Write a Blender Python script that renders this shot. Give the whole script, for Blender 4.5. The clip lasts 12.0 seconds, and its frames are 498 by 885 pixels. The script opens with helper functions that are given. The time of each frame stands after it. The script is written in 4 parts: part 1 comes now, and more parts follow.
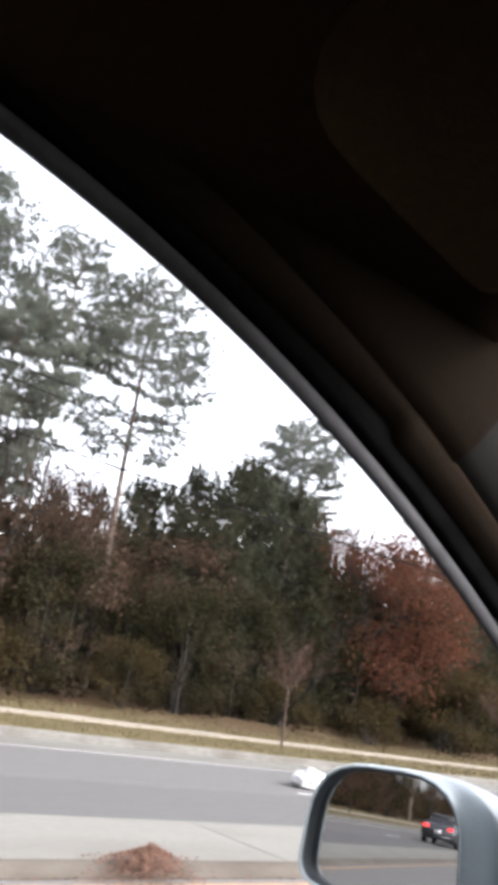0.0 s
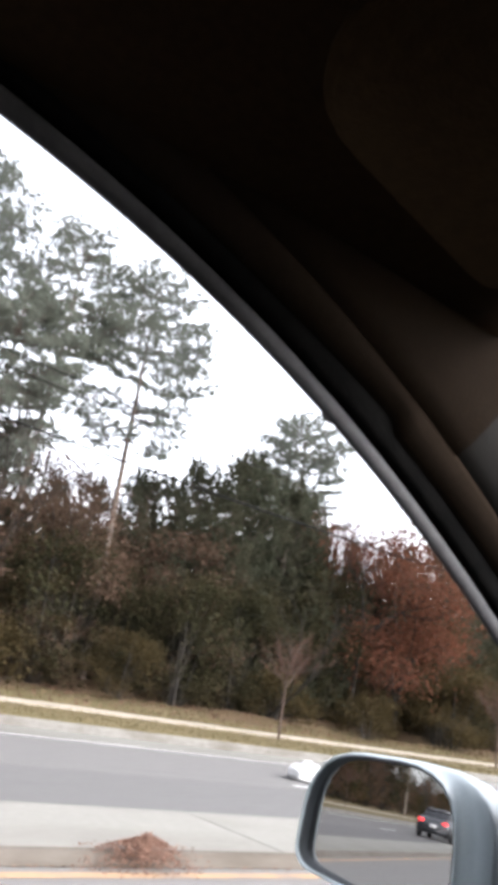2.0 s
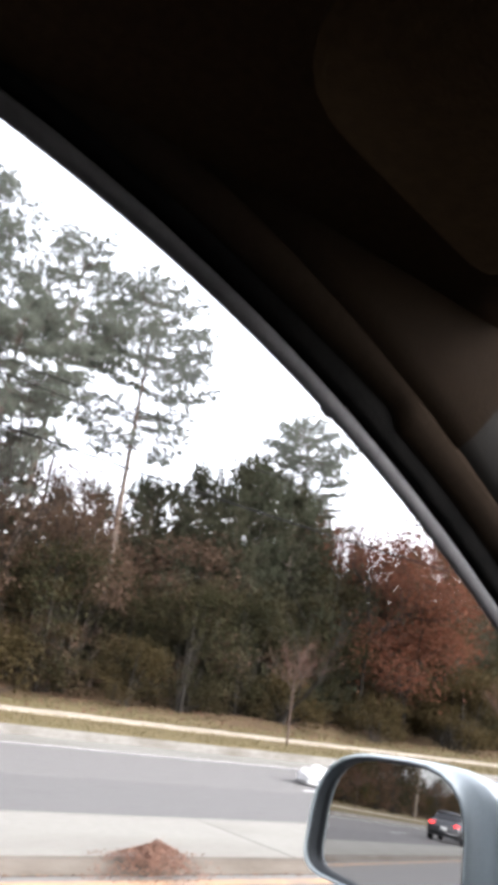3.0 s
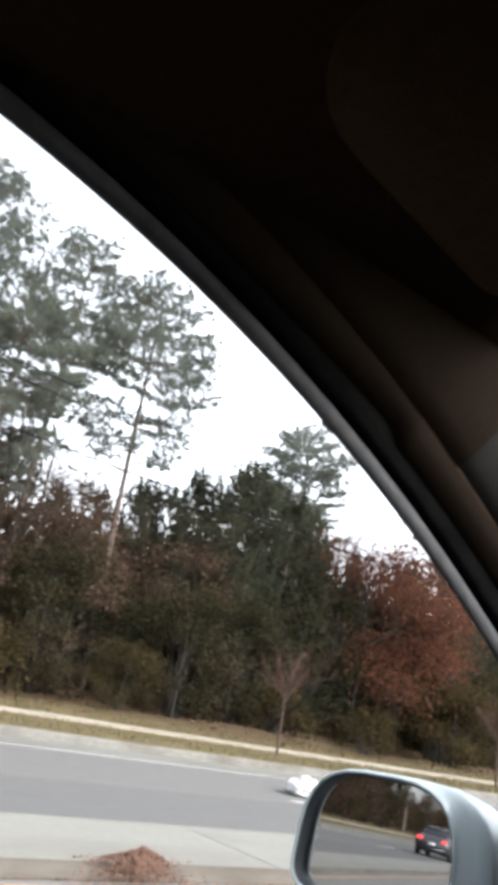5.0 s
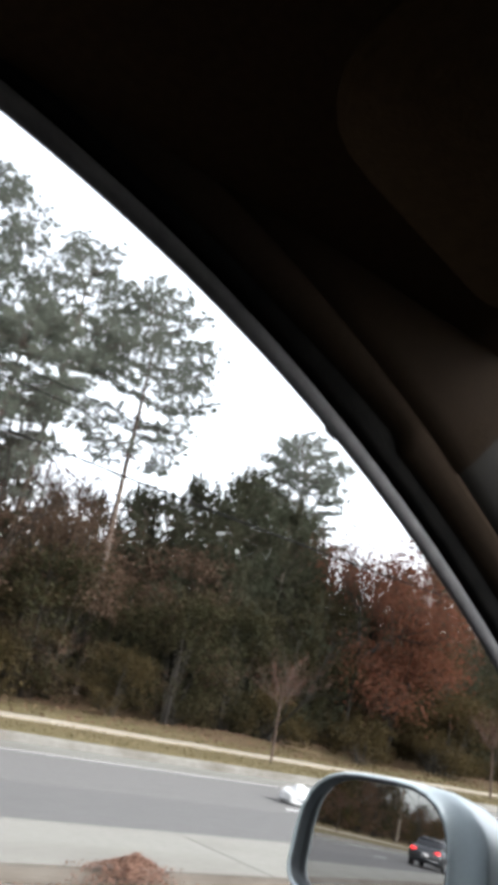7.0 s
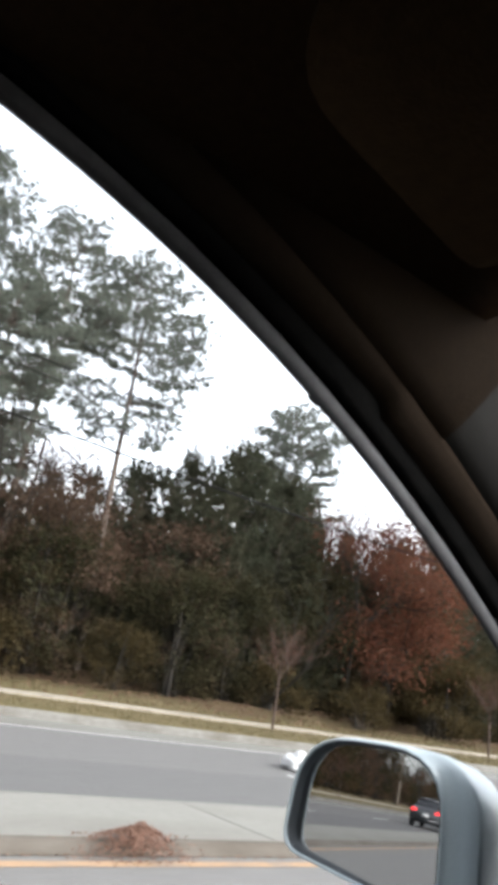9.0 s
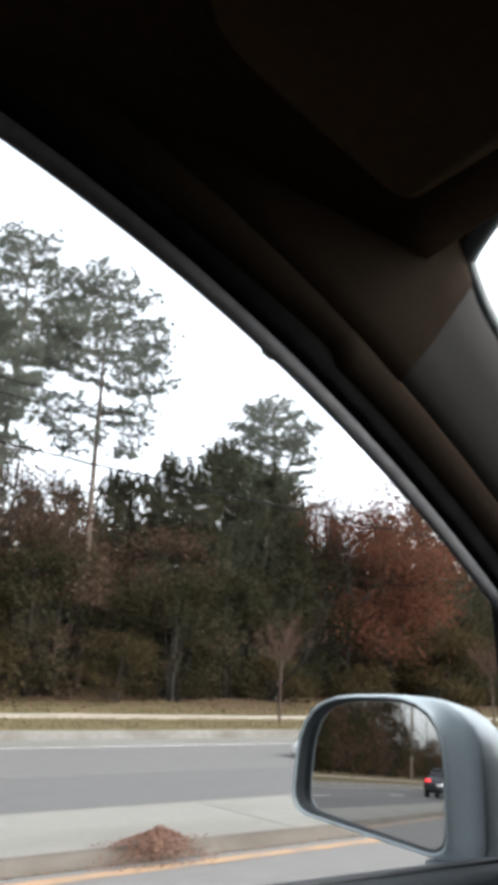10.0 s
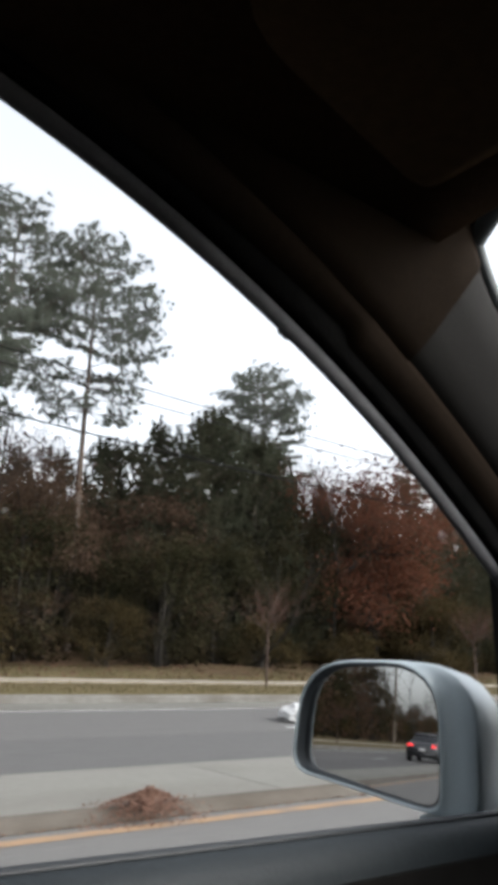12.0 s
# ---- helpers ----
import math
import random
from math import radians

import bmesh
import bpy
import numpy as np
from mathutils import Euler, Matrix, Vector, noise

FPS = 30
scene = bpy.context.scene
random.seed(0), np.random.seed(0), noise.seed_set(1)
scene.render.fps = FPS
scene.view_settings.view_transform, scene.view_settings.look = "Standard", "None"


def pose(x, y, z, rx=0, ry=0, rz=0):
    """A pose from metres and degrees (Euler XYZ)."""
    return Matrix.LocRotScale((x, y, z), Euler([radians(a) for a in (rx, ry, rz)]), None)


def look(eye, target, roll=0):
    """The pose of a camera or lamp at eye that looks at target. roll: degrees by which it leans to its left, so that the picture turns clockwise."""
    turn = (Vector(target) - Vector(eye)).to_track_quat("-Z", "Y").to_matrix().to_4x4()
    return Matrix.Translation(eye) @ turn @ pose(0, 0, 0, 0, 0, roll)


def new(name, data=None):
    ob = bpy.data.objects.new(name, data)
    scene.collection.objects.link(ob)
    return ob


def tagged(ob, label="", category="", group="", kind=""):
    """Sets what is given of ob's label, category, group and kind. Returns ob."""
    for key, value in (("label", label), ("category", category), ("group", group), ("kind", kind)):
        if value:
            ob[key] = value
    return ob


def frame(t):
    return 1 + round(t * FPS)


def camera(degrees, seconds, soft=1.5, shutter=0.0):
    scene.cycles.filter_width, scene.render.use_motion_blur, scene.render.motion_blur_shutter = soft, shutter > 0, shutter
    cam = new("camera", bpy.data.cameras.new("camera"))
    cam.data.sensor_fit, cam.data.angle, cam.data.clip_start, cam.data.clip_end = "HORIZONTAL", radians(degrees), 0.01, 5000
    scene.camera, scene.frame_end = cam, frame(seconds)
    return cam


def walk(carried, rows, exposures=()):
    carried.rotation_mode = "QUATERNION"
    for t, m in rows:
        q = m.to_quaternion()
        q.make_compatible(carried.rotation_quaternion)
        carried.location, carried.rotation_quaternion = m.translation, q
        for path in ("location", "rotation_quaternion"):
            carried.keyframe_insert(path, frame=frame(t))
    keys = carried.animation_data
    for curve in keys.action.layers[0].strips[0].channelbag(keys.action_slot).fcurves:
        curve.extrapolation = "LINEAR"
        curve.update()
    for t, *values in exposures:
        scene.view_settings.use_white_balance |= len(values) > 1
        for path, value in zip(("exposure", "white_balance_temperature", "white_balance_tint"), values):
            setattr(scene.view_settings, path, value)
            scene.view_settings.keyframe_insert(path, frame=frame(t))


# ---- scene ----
cam = camera(37.0, 12.0, soft=6.5)
PATH = [
    (0, (0.0129, 0.0168, 1.2213), (1.0826, 1.5737, 1.8782), 8.79),
    (0.5, (-0.0057, 0.0074, 1.2054), (1.0479, 1.5532, 1.9128), 11.27),
    (1, (-0.0116, 0.0163, 1.2028), (1.0759, 1.5342, 1.9191), 10.05),
    (1.5, (-0.0007, 0.0156, 1.2135), (1.0629, 1.5566, 1.9164), 10.74),
    (2, (0.008, 0.0127, 1.2162), (1.0812, 1.5742, 1.8565), 9.55),
    (2.5, (0.0194, 0.0156, 1.2197), (1.0949, 1.5902, 1.823), 7.80),
    (3, (0.0169, 0.0182, 1.2136), (1.0806, 1.5818, 1.8644), 8.53),
    (3.5, (0.0248, 0.0137, 1.2116), (1.0764, 1.5961, 1.8362), 8.81),
    (5.5, (0.0085, 0.0196, 1.218), (1.0596, 1.5801, 1.8963), 11.05),
    (6, (0.0018, 0.0067, 1.2109), (1.0474, 1.5787, 1.8708), 11.50),
    (6.5, (0.0116, 0.0185, 1.2162), (1.0647, 1.5872, 1.8721), 11.35),
    (7, (0.0053, 0.0111, 1.2099), (1.0602, 1.5654, 1.8963), 11.25),
    (7.5, (0.0045, 0.0119, 1.2153), (1.0741, 1.5843, 1.8348), 12.34),
    (9.5, (0.0238, 0.0107, 1.205), (1.1371, 1.5513, 1.8271), 6.05),
    (10, (0.0294, 0.0072, 1.1838), (1.175, 1.5254, 1.8024), 2.30),
    (10.5, (-0.0099, 0.004, 1.1895), (1.1829, 1.5073, 1.7529), 3.51),
    (11, (-0.0202, 0.0228, 1.2111), (1.2231, 1.5359, 1.6171), 6.62),
    (11.5, (0.0063, 0.0021, 1.188), (1.2054, 1.5267, 1.6757), 2.80),
    (12, (-0.0008, 0.0022, 1.1819), (1.1856, 1.519, 1.7223), 2.59),
]
walk(cam, [(t, look(eye, target, roll)) for t, eye, target, roll in PATH],
     [(0, 0.3, 6350, 14), (1.5, 0.35, 6300, 12), (2.5, 0.55, 6350, 15), (3.5, 0.55, 6350, 12), (5.5, 0.18, 6300, 9), (7.5, 0.12, 6300, 9), (9.5, 0.1, 6300, 8.5), (10.5, -0.2, 6300, 8), (11.2, -0.42, 6350, 9), (12, -0.58, 6350, 9)])

# ---- world and light ----
SKY = 0.70
world = bpy.data.worlds.new("overcast_sky")
scene.world = world
world.use_nodes = True
wn, wl = world.node_tree.nodes, world.node_tree.links
bg = wn["Background"]
sky = wn.new("ShaderNodeTexSky")
sky.sky_type = "NISHITA"
sky.sun_disc = False
sky.sun_elevation, sky.sun_rotation = radians(38), radians(150)
sky.air_density, sky.dust_density = 1.0, 4.0
pale = wn.new("ShaderNodeHueSaturation")
pale.inputs["Saturation"].default_value = 0.22
wl.new(sky.outputs[0], pale.inputs["Color"])
wl.new(pale.outputs[0], bg.inputs["Color"])
bg.inputs["Strength"].default_value = SKY

sun = new("sun", bpy.data.lights.new("sun", "SUN"))
sun.data.energy, sun.data.angle, sun.data.color = 0.5, radians(40), (1.0, 0.97, 0.92)
sun.matrix_world = look((0, 0, 0), (math.sin(radians(150)) * -1, math.cos(radians(150)) * -1, -0.78))


# ---- materials ----
def mat(name, a, b, scale=8.0, rough=0.8, metal=0.0, bump=0.0, bscale=40.0, stain=None, sscale=1.0, stretch=(1, 1, 1), amount=0.5, island=None, spec=0.5, trans=0.0, coat=0.0):
    """Two colours mixed by fine noise, a third one by broad noise; island: second colour pair chosen per loose piece."""
    m = bpy.data.materials.new(name)
    m.use_nodes = True
    n, l = m.node_tree.nodes, m.node_tree.links
    p = n["Principled BSDF"]
    co = n.new("ShaderNodeTexCoord")
    mp = n.new("ShaderNodeMapping")
    mp.inputs["Scale"].default_value = stretch
    l.new(co.outputs["Object"], mp.inputs[0])

    def noise_at(s, detail=5):
        t = n.new("ShaderNodeTexNoise")
        t.inputs["Scale"].default_value, t.inputs["Detail"].default_value = s, detail
        l.new(mp.outputs[0], t.inputs["Vector"])
        return t.outputs["Fac"]

    def ramp(src, lo, hi):
        r = n.new("ShaderNodeMapRange")
        r.inputs["From Min"].default_value, r.inputs["From Max"].default_value = lo, hi
        l.new(src, r.inputs["Value"])
        return r.outputs[0]

    def mix(f, c1, c2):
        x = n.new("ShaderNodeMix")
        x.data_type = "RGBA"
        l.new(f, x.inputs["Factor"])
        for s, c in ((x.inputs[6], c1), (x.inputs[7], c2)):
            if isinstance(c, tuple):
                s.default_value = (*c, 1)
            else:
                l.new(c, s)
        return x.outputs[2]

    col = mix(ramp(noise_at(scale), 0.3, 0.7), a, b)
    if island:
        g = n.new("ShaderNodeNewGeometry")
        col = mix(ramp(g.outputs["Random Per Island"], 0.0, 1.0), col, island)
    if stain:
        f = n.new("ShaderNodeMath")
        f.operation = "MULTIPLY"
        f.inputs[1].default_value = amount
        l.new(ramp(noise_at(sscale, 6), 0.45, 0.7), f.inputs[0])
        col = mix(f.outputs[0], col, stain)
    l.new(col, p.inputs["Base Color"])
    p.inputs["Roughness"].default_value, p.inputs["Metallic"].default_value = rough, metal
    p.inputs["Specular IOR Level"].default_value = spec
    p.inputs["Coat Weight"].default_value = coat
    if bump:
        bp = n.new("ShaderNodeBump")
        bp.inputs["Strength"].default_value, bp.inputs["Distance"].default_value = bump, 0.02
        l.new(noise_at(bscale, 4), bp.inputs["Height"])
        l.new(bp.outputs[0], p.inputs["Normal"])
    if trans:  # thin leaves let light through
        thin, blend = n.new("ShaderNodeBsdfTranslucent"), n.new("ShaderNodeMixShader")
        l.new(col, thin.inputs["Color"])
        blend.inputs[0].default_value = trans
        l.new(p.outputs[0], blend.inputs[1])
        l.new(thin.outputs[0], blend.inputs[2])
        l.new(blend.outputs[0], n["Material Output"].inputs["Surface"])
    return m


ASPHALT = mat("asphalt_worn", (0.0866, 0.0841, 0.0819), (0.1155, 0.1121, 0.1077), 60, 0.85, bump=0.3, bscale=150, stain=(0.0693, 0.0673, 0.0673), sscale=2.0, stretch=(0.04, 1, 1), amount=0.12, spec=0.25)
ASPHALT_NEAR = mat("asphalt_pale", (0.1025, 0.0999, 0.0956), (0.1312, 0.1279, 0.1214), 60, 0.85, bump=0.3, bscale=150, stain=(0.0820, 0.0800, 0.0774), sscale=2.0, stretch=(0.04, 1, 1), amount=0.15, spec=0.25)
ASPHALT_DARK = mat("asphalt_dark", (0.0733, 0.0718, 0.0702), (0.0988, 0.0968, 0.0943), 60, 0.85, bump=0.3, bscale=150, stain=(0.1083, 0.1061, 0.1020), sscale=2.0, stretch=(0.04, 1, 1), amount=0.12, spec=0.25)
CONCRETE = mat("concrete", (0.1398, 0.1371, 0.1217), (0.1658, 0.1625, 0.1455), 25, 0.9, bump=0.2, bscale=80, stain=(0.1036, 0.0964, 0.0835), sscale=0.8, stretch=(0.4, 1, 1), amount=0.6, spec=0.25)
GUTTER = mat("gutter_concrete", (0.1160, 0.1138, 0.1010), (0.1376, 0.1349, 0.1208), 25, 0.9, bump=0.2, bscale=80, stain=(0.0860, 0.0800, 0.0693), sscale=1.1, stretch=(0.4, 1, 1), amount=0.6, spec=0.25)
KERB_DIRTY = mat("kerb_concrete", (0.0988, 0.0936, 0.0834), (0.1276, 0.1221, 0.1112), 12, 0.9, bump=0.3, bscale=50, stain=(0.0576, 0.0488, 0.0378), sscale=1.4, stretch=(0.6, 1, 1), amount=0.8, spec=0.25)
SIDEWALK_TAN = mat("tan_concrete", (0.21, 0.185, 0.15), (0.26, 0.235, 0.19), 25, 0.9, bump=0.2, bscale=80, stain=(0.15, 0.125, 0.095), sscale=0.8, stretch=(0.4, 1, 1), amount=0.6, spec=0.25)
PAINT_WHITE = mat("road_paint_white", (0.4284, 0.4284, 0.4284), (0.5354, 0.5354, 0.5284), 30, 0.7, stain=(0.1784, 0.1784, 0.1784), sscale=6, amount=0.5)
PAINT_YELLOW = mat("road_paint_yellow", (0.2305, 0.1503, 0.0870), (0.2634, 0.1756, 0.1066), 20, 0.8, stain=(0.1399, 0.1165, 0.0995), sscale=3, amount=0.9, spec=0.25)
SOIL = mat("leaf_litter", (0.0434, 0.031, 0.0186), (0.0868, 0.0558, 0.0341), 9, 0.95, bump=0.8, bscale=14, stain=(0.062, 0.0589, 0.0248), sscale=0.35, amount=0.6, spec=0.1)
VERGE = mat("dry_lawn", (0.076, 0.061, 0.032), (0.108, 0.087, 0.048), 6, 0.95, bump=0.7, bscale=30, stain=(0.066, 0.058, 0.026), sscale=0.5, amount=0.8, spec=0.1)
# Pine bark lightened: glare from the bright sky is put into its colour.
BARK_PINE = mat("pine_bark_hazed", (0.0803, 0.0643, 0.0536), (0.1499, 0.1232, 0.1071), 6, 0.95, bump=0.9, bscale=9, stretch=(1, 1, 0.25), spec=0.1)
BARK_GREY = mat("grey_bark", (0.0214, 0.0189, 0.0163), (0.0378, 0.0341, 0.0302), 8, 0.95, bump=0.6, bscale=14, stretch=(1, 1, 0.3), spec=0.1)
# Needles paled and greyed, so their colour holds the haze against the sky.
NEEDLES = mat("pine_needles_hazed", (0.0943, 0.1092, 0.0897), (0.1437, 0.1587, 0.1288), 1.5, 0.9, spec=0.1, island=(0.1633, 0.1748, 0.1449), trans=0.45)
CEDAR = mat("dark_evergreen", (0.0333, 0.0372, 0.0251), (0.0442, 0.0481, 0.0322), 0.7, 0.9, spec=0.08, island=(0.0467, 0.0489, 0.0321), stain=(0.0594, 0.0473, 0.0282), sscale=0.45, trans=0.45)
HOLLY = mat("broad_evergreen", (0.0193, 0.0199, 0.0100), (0.0283, 0.0276, 0.0136), 0.7, 0.9, spec=0.08, island=(0.0317, 0.0286, 0.0148), stain=(0.0524, 0.0325, 0.0187), sscale=0.5, trans=0.45)
OLIVE = mat("olive_leaves", (0.0336, 0.0267, 0.0118), (0.0450, 0.0344, 0.0153), 0.8, 0.9, spec=0.08, island=(0.0453, 0.0328, 0.0155), trans=0.45)
BROWN = mat("dead_oak_leaves", (0.0685, 0.0439, 0.0312), (0.0910, 0.0574, 0.0402), 0.7, 0.9, spec=0.08, island=(0.0727, 0.0474, 0.0338), stain=(0.0423, 0.0375, 0.0235), sscale=0.4, trans=0.45)
RUSSET = mat("russet_oak_leaves", (0.1150, 0.0480, 0.0290), (0.1600, 0.0670, 0.0400), 0.7, 0.9, spec=0.08, island=(0.0900, 0.0400, 0.0270), stain=(0.06395, 0.03553, 0.02274), sscale=0.4, trans=0.45)
TWIGS = mat("pale_twig_bark", (0.0528, 0.0374, 0.0304), (0.0704, 0.0515, 0.0418), 8, 0.9, bump=0.3, bscale=30, spec=0.1)
PINKISH = mat("sapling_leaves", (0.0950, 0.0407, 0.0313), (0.1228, 0.0527, 0.0394), 3, 0.9, island=(0.0606, 0.0354, 0.0275), spec=0.1, trans=0.45)
GRASS = mat("grass_blades", (0.078, 0.063, 0.031), (0.110, 0.086, 0.046), 3, 0.9, island=(0.064, 0.056, 0.026), spec=0.1)
LEAF_PILE = mat("fallen_leaves", (0.105, 0.064, 0.045), (0.14, 0.086, 0.06), 12, 0.9, island=(0.085, 0.052, 0.037), spec=0.1)
LEAF_HEAP = mat("dry_needle_heap", (0.145, 0.083, 0.060), (0.195, 0.115, 0.086), 14, 0.9, island=(0.12, 0.07, 0.052), spec=0.1)
POLE_WOOD = mat("weathered_pole", (0.09, 0.072, 0.054), (0.126, 0.1035, 0.081), 10, 0.9, bump=0.4, bscale=20, stretch=(1, 1, 0.1))
WIRE = mat("cable_black", (0.010, 0.010, 0.010), (0.018, 0.018, 0.018), 10, 0.95, spec=0.0)
BAG = mat("white_plastic", (0.4668, 0.4668, 0.4668), (0.5018, 0.5018, 0.4959), 10, 0.35, bump=0.3, bscale=20)
SILVER = mat("silver_paint", (0.3913, 0.4508, 0.4692), (0.4186, 0.4784, 0.4968), 300, 0.42, metal=0.12, coat=0.3)
RIM_GREY = mat("grey_rim_plastic", (0.0336, 0.0386, 0.0421), (0.0437, 0.0488, 0.0521), 60, 0.5)
BLACK_RUBBER = mat("black_rubber", (0.004, 0.004, 0.004), (0.007, 0.0068, 0.0066), 60, 0.95, bump=0.1, bscale=200, spec=0.01)
GREY_SEAL = mat("grey_window_seal", (0.0412, 0.0412, 0.0439), (0.0572, 0.0572, 0.0598), 80, 0.7, bump=0.1, bscale=200, spec=0.3)
# Cabin trim: darkened, tone set per part so its colour carries the cabin's shade.
TRIM_BROWN = mat("brown_cloth_shaded", (0.0104, 0.0062, 0.0033), (0.0134, 0.0082, 0.0042), 120, 0.95, bump=0.07, bscale=400, spec=0.1)
TRIM_GREY = mat("grey_beige_plastic_shaded", (0.0067, 0.0059, 0.0048), (0.0083, 0.0072, 0.0059), 150, 0.75, bump=0.05, bscale=400, spec=0.2)
# Welt is lighter than the trim: glare beside the window is in its colour.
WELT = mat("beige_welt_with_glare", (0.0153, 0.0106, 0.0072), (0.0193, 0.0134, 0.0093), 160, 0.95, bump=0.1, bscale=500, spec=0.05)
# Headliner and visor cloth darkened too: the shade under the roof is painted.
HEADLINER = mat("headliner_cloth_shaded", (0.0184, 0.0101, 0.0048), (0.0254, 0.0143, 0.0067), 150, 0.95, bump=0.2, bscale=500, spec=0.05)
DOOR_GREY = mat("door_top_plastic", (0.0117, 0.0158, 0.0179), (0.0152, 0.0200, 0.0227), 120, 0.6, bump=0.1, bscale=300, spec=0.3)
VISOR = mat("visor_cloth_shaded", (0.0229, 0.0134, 0.0058), (0.0310, 0.0185, 0.0084), 120, 0.95, bump=0.2, bscale=400, spec=0.05)
KERB_BROWN = mat("brown_stained_kerb", (0.0556, 0.0473, 0.0374), (0.0834, 0.0723, 0.0605), 10, 0.9, bump=0.3, bscale=50, stain=(0.1112, 0.1056, 0.0936), sscale=1.5, stretch=(0.3, 1, 1), amount=0.6, spec=0.2)
# Near-black cabin faces: the darkness inside is put into the colour.
CABIN_SHADE = mat("cabin_shade", (0.008, 0.0075, 0.007), (0.012, 0.011, 0.010), 40, 0.9, spec=0.05)

CAR_PAINT = mat("dark_car_paint", (0.03, 0.032, 0.036), (0.04, 0.042, 0.046), 200, 0.3, metal=0.4, coat=0.6)
CAR_GLASS = mat("tinted_car_glass", (0.012, 0.013, 0.015), (0.016, 0.017, 0.019), 20, 0.08, spec=0.6)
TYRE = mat("tyre_rubber", (0.012, 0.012, 0.012), (0.02, 0.02, 0.02), 60, 0.85)
RIM_METAL = mat("wheel_rim_metal", (0.45, 0.45, 0.46), (0.55, 0.55, 0.56), 60, 0.35, metal=0.8)
PLATE = mat("plain_plate", (0.5, 0.5, 0.5), (0.6, 0.6, 0.6), 30, 0.6)
TAIL = bpy.data.materials.new("lit_tail_lamp")
TAIL.use_nodes = True
TAIL.node_tree.nodes["Principled BSDF"].inputs["Base Color"].default_value = (0.4, 0.01, 0.01, 1)
TAIL.node_tree.nodes["Principled BSDF"].inputs["Emission Color"].default_value = (1.0, 0.04, 0.04, 1)
TAIL.node_tree.nodes["Principled BSDF"].inputs["Emission Strength"].default_value = 6.0

# Rubber raised to pale grey: the glare on the rim is in this colour.
WINDSHIELD_RUBBER_GLARE = mat("grey_rubber_with_glare", (0.085, 0.095, 0.098), (0.105, 0.115, 0.118), 80, 0.6, bump=0.05, bscale=200)
MIRROR_RIM = mat("black_mirror_rim", (0.014, 0.016, 0.018), (0.020, 0.022, 0.024), 80, 0.55)
MIRROR = bpy.data.materials.new("mirror_silvering")
MIRROR.use_nodes = True
mp_ = MIRROR.node_tree.nodes["Principled BSDF"]
mp_.inputs["Base Color"].default_value = (0.44, 0.445, 0.45, 1)
mp_.inputs["Metallic"].default_value, mp_.inputs["Roughness"].default_value = 1.0, 0.012


# ---- mesh helpers ----
def mesh_np(name, verts, polys, material, smooth=False):
    verts, polys = np.asarray(verts, np.float32), np.asarray(polys, np.int32)
    me = bpy.data.meshes.new(name)
    k = polys.shape[1]
    me.vertices.add(len(verts))
    me.vertices.foreach_set("co", verts.ravel())
    me.loops.add(polys.size)
    me.loops.foreach_set("vertex_index", polys.ravel())
    me.polygons.add(len(polys))
    me.polygons.foreach_set("loop_start", np.arange(0, polys.size, k, dtype=np.int32))
    me.polygons.foreach_set("loop_total", np.full(len(polys), k, np.int32))
    me.polygons.foreach_set("use_smooth", np.full(len(polys), smooth))
    me.materials.append(material)
    me.update(calc_edges=True)
    me.validate()
    return me


def under(name, me, parent=None, label=""):
    ob = new(name, me)
    if parent:
        ob.parent = parent
    if label:
        ob["label"] = label
    return ob


def part(name, bm, material, parent=None, label="", smooth=True):
    me = bpy.data.meshes.new(name)
    bmesh.ops.recalc_face_normals(bm, faces=bm.faces)
    bm.to_mesh(me)
    bm.free()
    me.materials.append(material)
    for p in me.polygons:
        p.use_smooth = smooth
    return under(name, me, parent, label)


class Tubes:
    """Collects tapered tubes as quads."""

    def __init__(self):
        self.v, self.f, self.n = [], [], 0

    def add(self, pts, radii, sides=6):
        pts = np.asarray(pts, float)
        tan = np.gradient(pts, axis=0)
        tan /= np.linalg.norm(tan, axis=1)[:, None] + 1e-9
        ref = np.where(np.abs(tan[:, 2:]) < 0.8, np.array([[0, 0, 1.0]]), np.array([[1.0, 0, 0]]))
        a = np.cross(tan, ref)
        a /= np.linalg.norm(a, axis=1)[:, None] + 1e-9
        b = np.cross(tan, a)
        ang = np.arange(sides) * 2 * np.pi / sides
        ring = pts[:, None] + (a[:, None] * np.cos(ang)[None, :, None] + b[:, None] * np.sin(ang)[None, :, None]) * np.asarray(radii)[:, None, None]
        i = np.arange(sides)
        for k in range(len(pts) - 1):
            lo, hi = self.n + k * sides, self.n + (k + 1) * sides
            self.f.append(np.stack([lo + i, lo + (i + 1) % sides, hi + (i + 1) % sides, hi + i], 1))
        self.v.append(ring.reshape(-1, 3))
        self.n += len(pts) * sides

    def mesh(self, name, material):
        return mesh_np(name, np.concatenate(self.v), np.concatenate(self.f), material, True)


def rand_dirs(rng, n):
    d = rng.normal(size=(n, 3))
    return d / np.linalg.norm(d, axis=1)[:, None]


def leaf_quads(rng, centres, size, flat=0.4, aspect=0.6):
    """One bent diamond leaf at each centre."""
    n = len(centres)
    a = rand_dirs(rng, n)
    a[:, 2] *= flat
    a /= np.linalg.norm(a, axis=1)[:, None]
    b = np.cross(a, rand_dirs(rng, n))
    b /= np.linalg.norm(b, axis=1)[:, None] + 1e-9
    s = size * rng.uniform(0.6, 1.35, (n, 1))
    c = np.asarray(centres)
    v = np.stack([c - a * s, c + b * s * aspect, c + a * s, c - b * s * aspect], 1)
    return v.reshape(-1, 3), np.arange(4 * n).reshape(n, 4)


